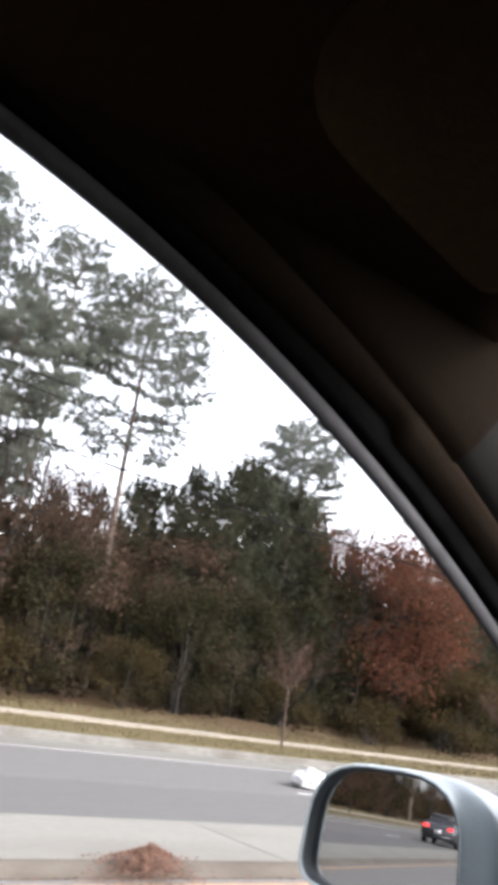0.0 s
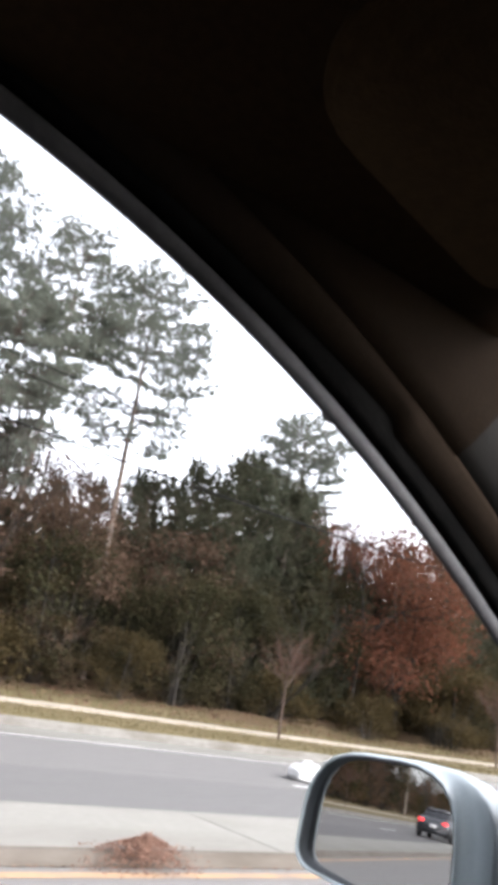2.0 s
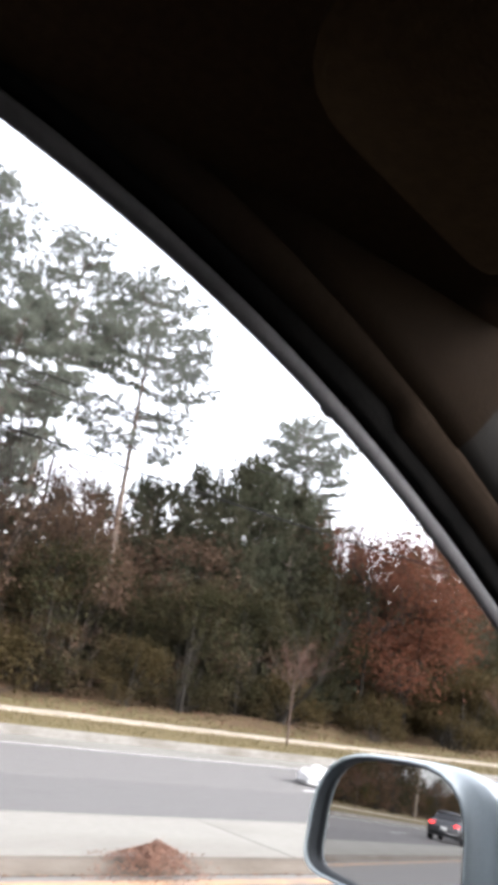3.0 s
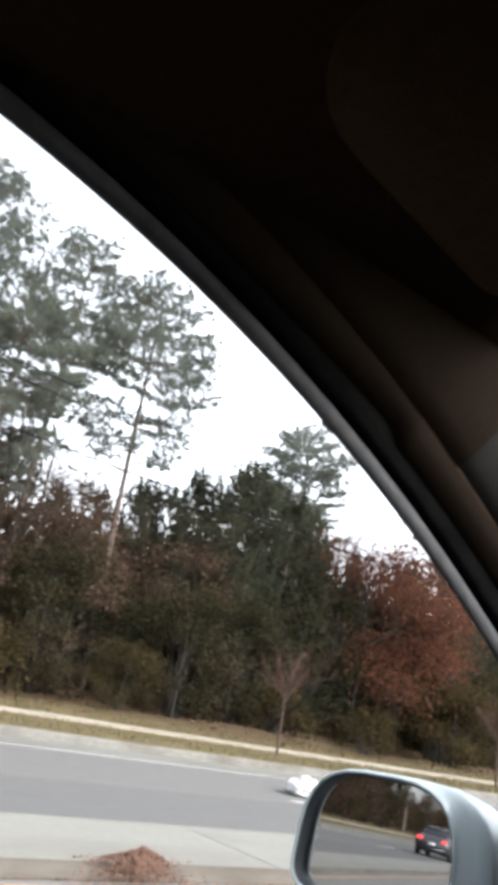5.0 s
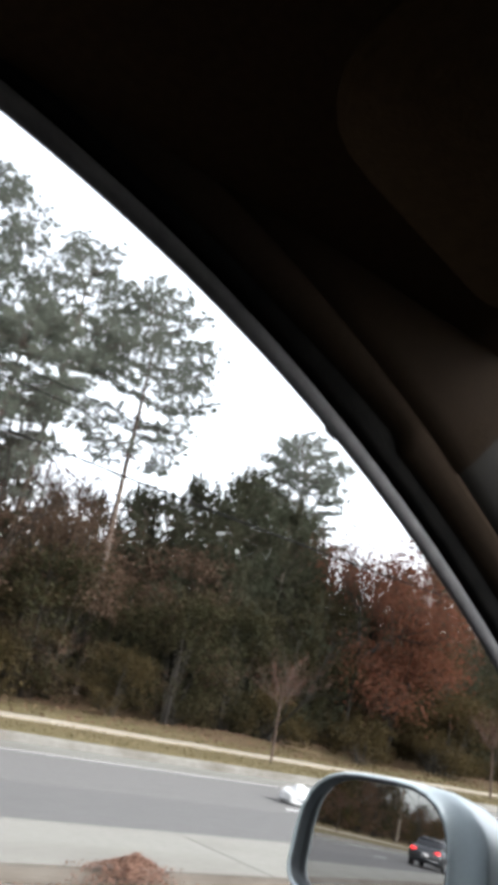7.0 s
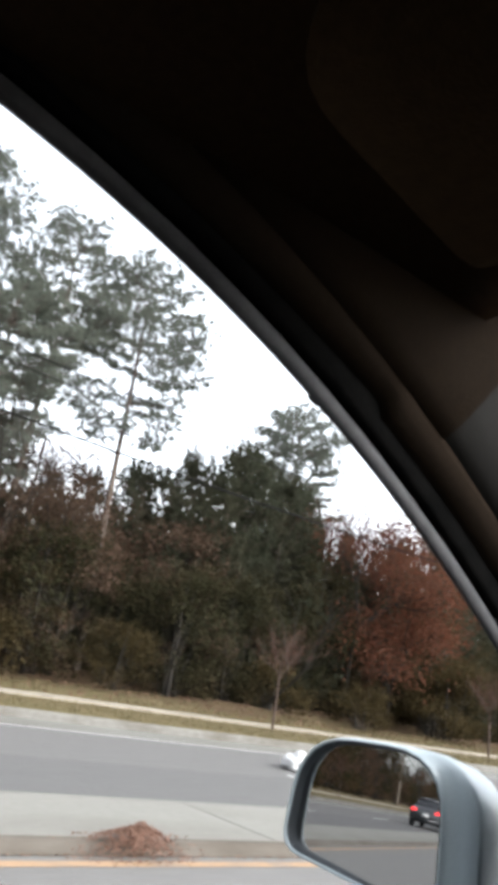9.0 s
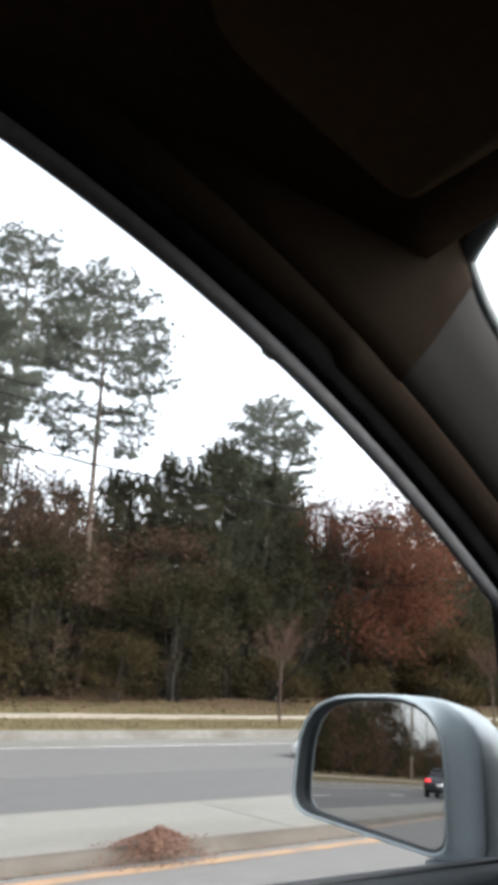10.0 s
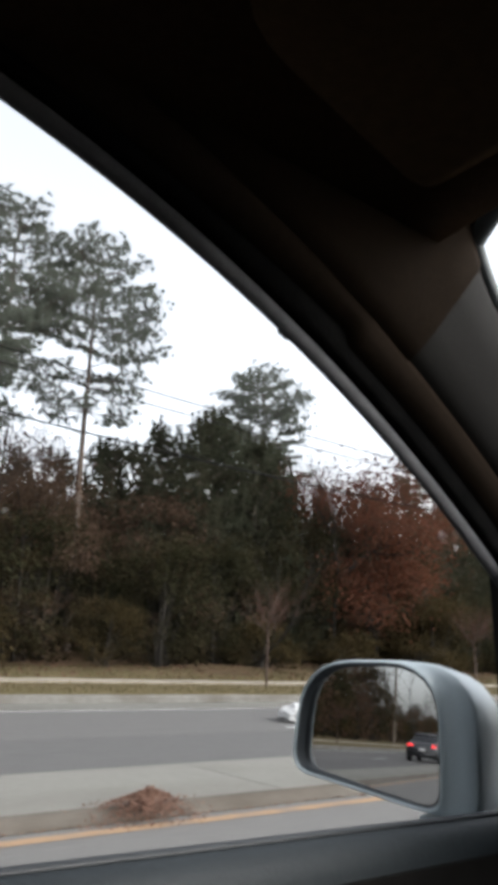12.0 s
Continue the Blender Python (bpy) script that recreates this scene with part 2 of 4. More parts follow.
def needle_tris(rng, tufts, axes, count, length, width):
    """Tufts of fine needles round their shoots."""
    n = len(tufts)
    c = np.repeat(tufts, count, 0)
    d = rand_dirs(rng, n * count) + np.repeat(axes, count, 0) * 0.7
    d /= np.linalg.norm(d, axis=1)[:, None]
    w = np.cross(d, rand_dirs(rng, n * count))
    w /= np.linalg.norm(w, axis=1)[:, None] + 1e-9
    ln = length * rng.uniform(0.6, 1.2, (n * count, 1))
    v = np.stack([c - w * width, c + w * width, c + d * ln], 1)
    return v.reshape(-1, 3), np.arange(3 * n * count).reshape(-1, 3)


def bend(rng, a, b, k, wob):
    t = np.linspace(0, 1, k)[:, None]
    p = np.asarray(a)[None] * (1 - t) + np.asarray(b)[None] * t
    off = np.cumsum(rng.normal(size=(k, 3)), 0) * wob
    return p + off * t * (1 - 0.3 * t) - off[0] * 0


# ---- ground, road, pavement ----
def profile_strip(name, prof, x0, x1, step, material, label, category, closed=True, wob=0.0):
    """A cross-section of (y, z) drawn out along x."""
    xs = np.arange(x0, x1 + step / 2, step)
    prof = np.array(prof, float)
    k = len(prof)
    v = np.zeros((len(xs), k, 3))
    v[:, :, 0] = xs[:, None]
    v[:, :, 1:] = prof[None]
    if wob:
        rng = np.random.default_rng(5)
        v[:, :, 1] += rng.normal(size=(len(xs), 1)) * wob
    i, j = np.meshgrid(np.arange(len(xs) - 1), np.arange(k if closed else k - 1), indexing="ij")
    f = np.stack([i * k + j, i * k + (j + 1) % k, (i + 1) * k + (j + 1) % k, (i + 1) * k + j], -1).reshape(-1, 4)
    ob = new(name, mesh_np(name, v.reshape(-1, 3), f[:, ::-1], material))
    return tagged(ob, label, category, kind="structure")


def ground_z(x, y):
    base = np.interp(y, [-700, -30, -9.3, -9.2, 15.1, 15.2, 18.1, 20.0, 23, 30, 60, 700], [1.5, 0.4, 0.1, -0.10, -0.10, 0.14, 0.21, 0.24, 0.5, 0.9, 1.8, 3.0])
    amp = np.clip((y - 20.2) / 4, 0, 1)
    return base + amp * 0.12 * (np.sin(x * 0.9 + y) * 0.5 + np.sin(x * 0.37 - y * 1.3))


gx = np.concatenate([[-900, -500, -300, -200, -150], np.arange(-110, 110.1, 1.0), [150, 200, 300, 500, 900]])
gy = np.concatenate([[-700, -300, -100, -30, -9.35, -9.2, 0, 15.1, 15.2], np.arange(16, 34.1, 0.5), [40, 60, 100, 300, 700]])
GX, GY = np.meshgrid(gx, gy, indexing="ij")
gv = np.stack([GX, GY, ground_z(GX, GY)], -1).reshape(-1, 3)
ii, jj = np.meshgrid(np.arange(len(gx) - 1), np.arange(len(gy) - 1), indexing="ij")
ny = len(gy)
gf = np.stack([ii * ny + jj, (ii + 1) * ny + jj, (ii + 1) * ny + jj + 1, ii * ny + jj + 1], -1).reshape(-1, 4)
gme = mesh_np("ground", gv, gf, SOIL, True)
gme.materials.append(VERGE)
gmi = (gv[gf][:, :, 1].mean(1) < 21.6).astype(np.int32)
gme.polygons.foreach_set("material_index", gmi)
tagged(new("ground", gme), "ground of dry lawn and brown leaf litter under the woods", "ground", kind="structure")

profile_strip("road_near", [(-9.0, -0.05), (-9.0, 0), (5.0, 0), (5.0, -0.05)], -400, 400, 20, ASPHALT_NEAR, "worn grey asphalt carriageway beside a low concrete median", "road")
profile_strip("road_opposite_inner", [(6.7, -0.05), (6.7, 0), (9.5, 0), (9.5, -0.05)], -400, 400, 20, ASPHALT_DARK, "darker grey asphalt lane beside the concrete median", "road")
profile_strip("road_opposite_outer", [(9.5, -0.05), (9.5, 0.004), (13.3, 0.004), (13.3, -0.05)], -400, 400, 20, ASPHALT, "light worn asphalt lane beside a concrete gutter", "road")
profile_strip("median_bed", [(5.09, -0.05), (5.09, 0.05), (6.56, 0.05), (6.56, -0.05)], -400, 400, 20, KERB_DIRTY, "concrete bed under the median slabs", "median")
profile_strip("median_kerb_near", [(4.96, -0.05), (4.96, 0.008), (5.00, 0.05), (5.04, 0.082), (5.08, 0.092), (5.08, -0.05)], -400, 400, 2, KERB_BROWN, "low sloping median kerb stained brown", "kerb", wob=0.006)
profile_strip("median_kerb_far", [(6.52, -0.05), (6.52, 0.094), (6.60, 0.088), (6.66, 0.06), (6.72, 0.008), (6.72, -0.05)], -400, 400, 2, CONCRETE, "low sloping kerb on the far side of the median", "kerb")
profile_strip("gutter", [(13.3, -0.05), (13.3, 0.012), (14.9, -0.01), (14.9, -0.05)], -400, 400, 20, GUTTER, "wide pale concrete gutter along the kerb", "gutter")
profile_strip("kerb", [(14.9, -0.05), (14.9, 0.0), (14.93, 0.13), (14.96, 0.155), (15.12, 0.16), (15.14, 0.14), (15.14, -0.05)], -400, 400, 3, KERB_DIRTY, "raised concrete kerb with dirt stains", "kerb")


def paint(name, x0, x1, y0, y1, material, label, z=0.008):
    bm = bmesh.new()
    vs = [bm.verts.new(p) for p in ((x0, y0, z), (x1, y0, z), (x1, y1, z), (x0, y1, z))]
    bm.faces.new(vs)
    ob = part(name, bm, material, smooth=False)
    return tagged(ob, label, "road marking", kind="structure")


paint("edge_line_yellow", -400, 400, 4.70, 4.83, PAINT_YELLOW, "faded orange-yellow edge line along the median", 0.004)
paint("edge_line_white", -400, 400, 13.12, 13.20, PAINT_WHITE, "solid white edge line on the asphalt", 0.009)
for k in range(-12, 12):
    paint("lane_dash", 8.7 + 12.2 * k, 11.8 + 12.2 * k, 9.72, 9.84, PAINT_WHITE, "white lane dash on the asphalt", 0.009)["group"] = "lane dashes"

# ---- sidewalk of separate slabs ----
sidewalk = tagged(new("sidewalk"), "narrow tan concrete sidewalk between strips of dry grass", "sidewalk", kind="structure")
bm = bmesh.new()
bmesh.ops.create_cube(bm, size=1.0, matrix=Matrix.Diagonal((1.485, 1.5, 0.12, 1)))
bmesh.ops.bevel(bm, geom=bm.edges[:], offset=0.012, segments=1, affect="EDGES")
slab_first = part("slab", bm, SIDEWALK_TAN, sidewalk, smooth=False)
slab_first.location = (-90, 19.1, 0.20)
for k in range(1, 128):
    o = new("slab", slab_first.data)
    o.parent = sidewalk
    o.location = (-90 + 1.5 * k, 19.1, 0.20 + 0.006 * math.sin(k * 2.3))


median = tagged(new("median"), "low pale concrete median strip cast in long slabs", "median", kind="structure")
bm = bmesh.new()
bmesh.ops.create_cube(bm, size=1.0, matrix=Matrix.Diagonal((2.992, 1.44, 0.06, 1)))
bmesh.ops.bevel(bm, geom=bm.edges[:], offset=0.004, segments=1, affect="EDGES")
mslab = part("slab", bm, CONCRETE, median, smooth=False)
mslab.location = (-150, 5.80, 0.062)
for k in range(1, 100):
    o = new("slab", mslab.data)
    o.parent = median
    o.location = (-150 + 3.0 * k, 5.80, 0.062 + 0.002 * math.sin(k * 1.7))


def grit():
    rng = np.random.default_rng(85)
    n = 5200
    x = rng.uniform(-12, 26, n)
    y = 4.97 + np.abs(rng.normal(size=n)) * -0.05 + 0.03
    v, f = leaf_quads(rng, np.stack([x, y, np.full(n, 0.012)], 1), 0.010, 0.15)
    return mesh_np("grit", v, f, LEAF_PILE)


tagged(new("grit", grit()), "brown leaf grit along the foot of the median", "debris", kind="stuff")


# ---- trees ----
def pine_meshes(seed, h, base, spread, tuft=1.0, trunk_r=0.2, width=0.020, step=1.0):
    """A bare-stemmed pine: whorled limbs in a rounded crown, side twigs on each limb's outer part, needle tufts along the twigs."""
    rng = np.random.default_rng(seed)
    tb = Tubes()
    path = bend(rng, (0, 0, -0.3), (rng.normal() * 0.5, rng.normal() * 0.4, h), 12, 0.05)
    tb.add(path, np.linspace(trunk_r, 0.03, 12), 8)
    tufts, axes = [], []
    away = tuft < 0.5

    def stem_at(z):
        return np.array([np.interp(z, path[:, 2], path[:, k]) for k in range(3)])

    def sprig(q, along, n, reach):
        for f in np.linspace(0.35, 1.0, n):
            tufts.append(q + along * reach * f + rng.normal(size=3) * np.array([0.13, 0.13, 0.04]))
            ax = along * 0.8 + np.array([0, 0, 0.45])
            axes.append(ax / np.linalg.norm(ax))

    z, turn = base, rng.uniform(0, 6)
    while z < h - 0.25:
        u = (z - base) / (h - base)
        core = stem_at(z)
        full = spread * math.sqrt(max(0.12, 1 - ((u - 0.42) / 0.60) ** 2))
        count = rng.integers(4, 7)
        turn += 0.9
        for k in range(count):
            if rng.random() < (0.38 if u < 0.4 else 0.10):
                continue
            az = turn + k * 2 * math.pi / count + rng.normal() * 0.25
            ln = full * rng.uniform(0.72, 1.06)
            out = np.array([math.cos(az), math.sin(az), (0.0 + 0.50 * u) * rng.uniform(0.5, 1.2)])
            limb = bend(rng, core, core + ln * out, 6, 0.04)
            limb[:, 2] -= 0.12 * ln * np.sin(np.linspace(0, np.pi, 6)) * (1 - u)
            tb.add(limb, np.linspace(0.040, 0.010, 6), 4)
            side = np.array([-math.sin(az), math.cos(az), 0.0])
            for t in np.linspace(0.40, 0.98, 3 if away else max(4, int(ln * 2.8))):
                q = np.array([np.interp(t, np.linspace(0, 1, 6), limb[:, i]) for i in range(3)])
                for sign in (-1, 1):
                    along = side * sign * rng.uniform(0.6, 1.1) + out * rng.uniform(0.4, 0.9) + np.array([0, 0, rng.uniform(-0.08, 0.22)])
                    along /= np.linalg.norm(along)
                    reach = (0.30 + 0.26 * ln) * rng.uniform(0.6, 1.1)
                    if not away:
                        tb.add(bend(rng, q, q + along * reach, 3, 0.02), np.linspace(0.010, 0.004, 3), 3)
                    sprig(q, along, 3 if away else 4, reach)
            sprig(limb[-1], out / np.linalg.norm(out), 3, 0.32)
        z += rng.uniform(0.50, 0.78) * step
    sprig(path[-1] - np.array([0, 0, 0.3]), np.array([0, 0, 1.0]), 5, 0.5)
    for z in np.linspace(base * 0.35, base, 7):  # dead snags below the crown
        core = stem_at(z)
        az = rng.uniform(0, 2 * np.pi)
        tb.add(bend(rng, core, core + np.array([math.cos(az), math.sin(az), 0.1]) * rng.uniform(0.5, 1.6), 5, 0.05), np.linspace(0.03, 0.008, 5), 4)
    v, f = needle_tris(rng, np.array(tufts), np.array(axes), max(3, int(19 * tuft)), 0.24, width)
    return tb.mesh("trunk", BARK_PINE), mesh_np("crown", v, f, NEEDLES)


def young_pine_meshes(seed, h, spread):
    """A young pine, green to the ground, with upright shoots at the tips."""
    rng = np.random.default_rng(seed)
    tb = Tubes()
    path = bend(rng, (0, 0, -0.3), (rng.normal() * 0.2, rng.normal() * 0.2, h), 10, 0.03)
    tb.add(path, np.linspace(0.10, 0.012, 10), 6)
    tufts, axes = [], []
    z = 0.5
    while z < h - 0.25:
        u = z / h
        core = np.array([np.interp(z, path[:, 2], path[:, k]) for k in range(3)])
        for _ in range(rng.integers(5, 8)):
            az = rng.uniform(0, 2 * np.pi)
            ln = (0.22 + spread * (1 - u) ** 0.75) * rng.uniform(0.6, 1.15)
            end = core + ln * np.array([math.cos(az), math.sin(az), 0.15 + 0.9 * u * rng.uniform(0.5, 1.2)])
            limb = bend(rng, core, end, 4, 0.04)
            tb.add(limb, np.linspace(0.022, 0.006, 4), 3)
            for t in np.linspace(0.3, 1.0, max(3, int(ln * 4.0))):
                q = np.array([np.interp(t, np.linspace(0, 1, 4), limb[:, k]) for k in range(3)])
                for _ in range(3):
                    s = rng.normal(size=3) * np.array([0.2, 0.2, 0.14]) * (0.5 + 0.3 * ln)
                    tufts.append(q + s)
                    axes.append((0, 0, 1.0))
            for s in np.linspace(0.1, 0.5, 3):
                tufts.append(limb[-1] + np.array([0, 0, s]))
                axes.append((0, 0, 1.4))
        z += rng.uniform(0.40, 0.60)
    for s in np.linspace(-0.4, 0.4, 6):
        tufts.append(path[-1] + np.array([0, 0, s]))
        axes.append((0, 0, 1.6))
    v, f = needle_tris(rng, np.array(tufts), np.array(axes), 7, 0.28, 0.037)
    return tb.mesh("stem", BARK_PINE), mesh_np("crown", v, f, CEDAR)


def branching(rng, tb, start, direction, length, radius, depth, ends, spread=0.6, lift=0.15, sides=5):
    end = start + direction * length
    p = bend(rng, start, end, 5, length * 0.035)
    tb.add(p, np.linspace(radius, radius * 0.55, 5), sides if depth > 1 else 3)
    if depth == 0:
        ends.append(p[-1])
        ends.append(p[2])
        return
    for k in range(rng.integers(2, 4) + (depth > 2)):
        d = direction + rand_dirs(rng, 1)[0] * spread + np.array([0, 0, lift])
        d /= np.linalg.norm(d)
        s = p[-1] if k == 0 else p[rng.integers(2, 5)]
        branching(rng, tb, s, d, length * rng.uniform(0.55, 0.8), radius * 0.5, depth - 1, ends, spread, lift, sides)


def broad_meshes(seed, h, leaves, size, material, bark, depth=4, per=18, puff=0.45, stem=0.3, spread=0.6, r=0.11, lean=0.1):
    rng = np.random.default_rng(seed)
    tb, ends = Tubes(), []
    d = np.array([rng.normal() * lean, rng.normal() * lean, 1.0])
    d /= np.linalg.norm(d)
    branching(rng, tb, np.array([0, 0, -0.2]), d, h * stem, r, depth, ends, spread)
    ends = np.array(ends)
    scale = h / max(ends[:, 2].max(), 0.1)
    ends *= scale
    trunk_v = np.concatenate(tb.v) * scale
    trunk = mesh_np("trunk", trunk_v, np.concatenate(tb.f), bark, True)
    if not leaves:
        return trunk, None
    c = np.repeat(ends, per, 0) + rng.normal(size=(len(ends) * per, 3)) * puff * np.array([1, 1, 0.6])
    if len(c) > leaves:
        c = c[rng.choice(len(c), leaves, replace=False)]
    v, f = leaf_quads(rng, c, size)
    return trunk, mesh_np("crown", v, f, material)


def bush_meshes(seed, h, r, leaves, size, material, cone=0.0, lumps=26):
    """A shrub or low evergreen: short stems and many leaf clumps in an uneven outline."""
    rng = np.random.default_rng(seed)
    tb = Tubes()
    cs, rs = [], []
    for _ in range(lumps):
        z = rng.uniform(0.06, 1.0) ** 0.9
        rad = r * ((1 - z) * cone + (1 - cone) * math.sqrt(max(0.05, 1 - (1.6 * z - 0.6) ** 2 * 0.8)))
        az = rng.uniform(0, 2 * np.pi)
        q = rng.uniform(0.45, 1.0)
        p = np.array([math.cos(az) * rad * q, math.sin(az) * rad * q, z * h])
        cs.append(p)
        rs.append(rng.uniform(0.22, 0.5) * r * (1 - 0.5 * z * cone))
        if rng.random() < 0.5:
            tb.add(bend(rng, (rng.normal() * 0.12, rng.normal() * 0.12, -0.1), p, 6, 0.05), np.linspace(0.018, 0.005, 6), 4)
    tb.add(bend(rng, (0, 0, -0.2), (rng.normal() * 0.2, rng.normal() * 0.2, h * 0.97), 7, 0.04), np.linspace(0.07, 0.012, 7), 5)
    cs, rs = np.array(cs), np.array(rs)
    pick = rng.choice(len(cs), leaves, p=rs**2 / (rs**2).sum())
    c = cs[pick] + rand_dirs(rng, leaves) * rs[pick][:, None] * rng.uniform(0.35, 1.08, (leaves, 1)) * np.array([1, 1, 0.75])
    c[:, 2] = np.maximum(c[:, 2], 0.03)
    v, f = leaf_quads(rng, c, size, 0.7)
    return tb.mesh("stem", BARK_GREY), mesh_np("crown", v, f, material)


def plant(name, meshes, x, y, rz, s, label, category, group="", z=None, names=("trunk", "crown")):
    e = new(name)
    for nm, me in zip(names, meshes):
        if me:
            under(nm, me, e)
    gz = float(ground_z(np.array(x), np.array(y))) if z is None else z
    e.matrix_world = pose(x, y, gz, 0, 0, rz) @ Matrix.Diagonal((s, s, s, 1))
    return tagged(e, label, category, group)


rng0 = np.random.default_rng(11)
PINES = [
    pine_meshes(1, 18.0, 9.2, 2.6, 1.2, 0.2, 0.0165),
    pine_meshes(12, 17.3, 9.8, 2.7, 1.25, 0.2, 0.0165),
    pine_meshes(3, 18.3, 8.4, 2.5, 1.2, 0.2, 0.0165),
    pine_meshes(4, 16.5, 9.6, 2.9, 1.3, 0.2, 0.0165, 0.7),
    pine_meshes(9, 13.3, 6.4, 2.3, 1.3, 0.18, 0.0165, 0.75),
]
PINES_AWAY = [pine_meshes(5, 18.5, 8.4, 3.1, 0.16, 0.2, 0.08), pine_meshes(6, 18.0, 9.0, 2.9, 0.16, 0.2, 0.08), pine_meshes(7, 18.3, 7.4, 3.2, 0.16, 0.2, 0.08)]
PINE_LABEL = "tall pine with bare trunk and ragged grey-green crown"
for x, y, k, s, rz in ((8.8, 27, 0, 0.97, 20), (13.0, 27.4, 1, 0.985, 80), (5.0, 28.0, 2, 1.08, 150), (6.9, 25.8, 4, 1.0, 60), (27.2, 33, 3, 0.98, 10), (43, 33, 3, 1.0, 100), (49, 30, 1, 1.05, 200), (57, 33, 0, 1.0, 300), (66, 30, 2, 1.0, 40)):
    plant("pine_tree", (PINES if x < 45 else PINES_AWAY)[k], x, y, rz, s, PINE_LABEL, "tree", "roadside pines")
for k in range(34):
    x = 2.0 - 3.1 * k + rng0.uniform(-1.2, 1.2)
    plant("pine_tree", (PINES if x > 0 else PINES_AWAY)[k % 3], x, rng0.uniform(25.5, 33), rng0.uniform(0, 360), rng0.uniform(0.85, 1.12), PINE_LABEL, "tree", "roadside pines")

YOUNG = [young_pine_meshes(21, 10.5, 3.0), young_pine_meshes(22, 9.5, 2.9)]
for x, y, k, s in ((14.6, 28.2, 1, 0.9), (16.2, 27.0, 1, 1.0), (18.0, 26.6, 0, 1.0), (20.0, 27.4, 0, 1.05), (22.2, 27.2, 1, 1.08), (24.2, 28.5, 0, 0.98), (15.4, 30, 0, 0.86), (17.2, 29.6, 1, 0.95), (19.2, 30, 1, 1.0), (21.4, 30.4, 0, 0.98), (23.4, 30, 1, 1.05), (27.0, 30.5, 1, 0.92), (25.6, 30.5, 0, 0.9), (26.6, 32.5, 1, 1.02), (28.4, 32.5, 0, 0.92), (13.0, 29.5, 1, 0.85), (11.2, 29.5, 0, 0.72), (8.0, 28.0, 0, 0.85), (30.0, 31, 0, 0.88), (32.4, 29, 1, 0.92), (34.0, 28, 0, 0.95), (36.4, 27, 1, 0.98), (39.0, 28, 0, 0.96), (42, 27, 1, 1.0), (44, 30, 1, 0.95), (46, 28, 0, 1.0), (27.6, 28.3, 1, 0.80), (30.6, 27.6, 0, 0.86), (33.0, 26.2, 1, 0.86)):
    plant("evergreen_tree", YOUNG[k], x, y, x * 77 % 360, s, "dense dark green evergreen tree at the wood's edge", "tree", "edge evergreens", names=("stem", "crown"))

SHRUB_KINDS = [(31, 3.6, 1.9, 4800, 0.056, HOLLY, 0.15, 34), (32, 5.4, 2.1, 6000, 0.060, HOLLY, 0.3, 44), (33, 2.6, 1.7, 3600, 0.053, OLIVE, 0.1, 26), (34, 5.0, 2.1, 5400, 0.058, BROWN, 0.2, 40), (35, 1.2, 1.2, 1600, 0.052, OLIVE, 0.0, 26), (36, 4.2, 1.9, 4400, 0.058, OLIVE, 0.25, 34)]
SHRUBS = [bush_meshes(*k) for k in SHRUB_KINDS]
SHRUBS_AWAY = [bush_meshes(k[0] + 100, k[1], k[2], k[3] // 5, k[4] * 2.2, *k[5:]) for k in SHRUB_KINDS]
BUSH_LABELS = ("dark green evergreen shrub at the wood's edge", "tall dark green evergreen shrub at the wood's edge", "low olive-brown shrub on leaf litter", "tall brown-leaved shrub at the wood's edge", "low scrubby olive undergrowth beside the grass", "tall olive-leaved shrub at the wood's edge")
for k in range(112):
    x = -66 + 1.15 * k + rng0.uniform(-0.7, 0.7)
    if x > 24 and x < 33:
        w = (0.15, 0.10, 0.20, 0.10, 0.25, 0.20)
    elif x > 12:
        w = (0.24, 0.28, 0.08, 0.16, 0.12, 0.12)
    elif x > 0:
        w = (0.20, 0.16, 0.08, 0.36, 0.12, 0.08)
    else:
        w = (0.18, 0.20, 0.12, 0.30, 0.12, 0.08)
    m = rng0.choice(6, p=w)
    y = rng0.uniform(22.4, 23.3) if m in (2, 4) else rng0.uniform(23.8, 26.6)
    plant("shrub", (SHRUBS if x > 2 else SHRUBS_AWAY)[m], x, y, rng0.uniform(0, 360), rng0.uniform(0.65, 1.35), BUSH_LABELS[m], "shrub", "wood's edge shrubs", names=("stem", "crown"))

OAKS = [broad_meshes(41, 8.6, 7500, 0.062, BROWN, BARK_GREY, per=24, puff=0.6), broad_meshes(42, 9.0, 7000, 0.062, BROWN, BARK_GREY, per=24, puff=0.6), broad_meshes(43, 7.6, 6500, 0.06, BROWN, BARK_GREY, per=22, puff=0.6, spread=0.75)]
OAKS_AWAY = [broad_meshes(44, 8.6, 1800, 0.125, BROWN, BARK_GREY, depth=3, per=40, puff=0.8), broad_meshes(45, 9.0, 1800, 0.125, BROWN, BARK_GREY, depth=3, per=40, puff=0.8)]
for k in range(52):
    x = -72 + 1.75 * k + rng0.uniform(-0.8, 0.8)
    if x > 14.5:
        continue
    plant("oak_tree", OAKS[k % 3] if x > 1 else OAKS_AWAY[k % 2], x, rng0.uniform(25.5, 30), rng0.uniform(0, 360), rng0.uniform(0.82, 1.02), "brown-leaved oak with thin grey stems in the wood", "tree", "brown oaks")

for x, y, k in ((19.5, 30.5, 0), (22.5, 31, 1), (24.6, 30, 2), (26.6, 29.2, 0), (28.6, 29.6, 1), (31.0, 28.6, 2), (33.2, 30, 0), (36, 30.5, 1)):
    plant("oak_tree", OAKS[k], x, y, x * 51 % 360, 0.98, "brown-leaved oak with thin grey stems in the wood", "tree", "brown oaks")

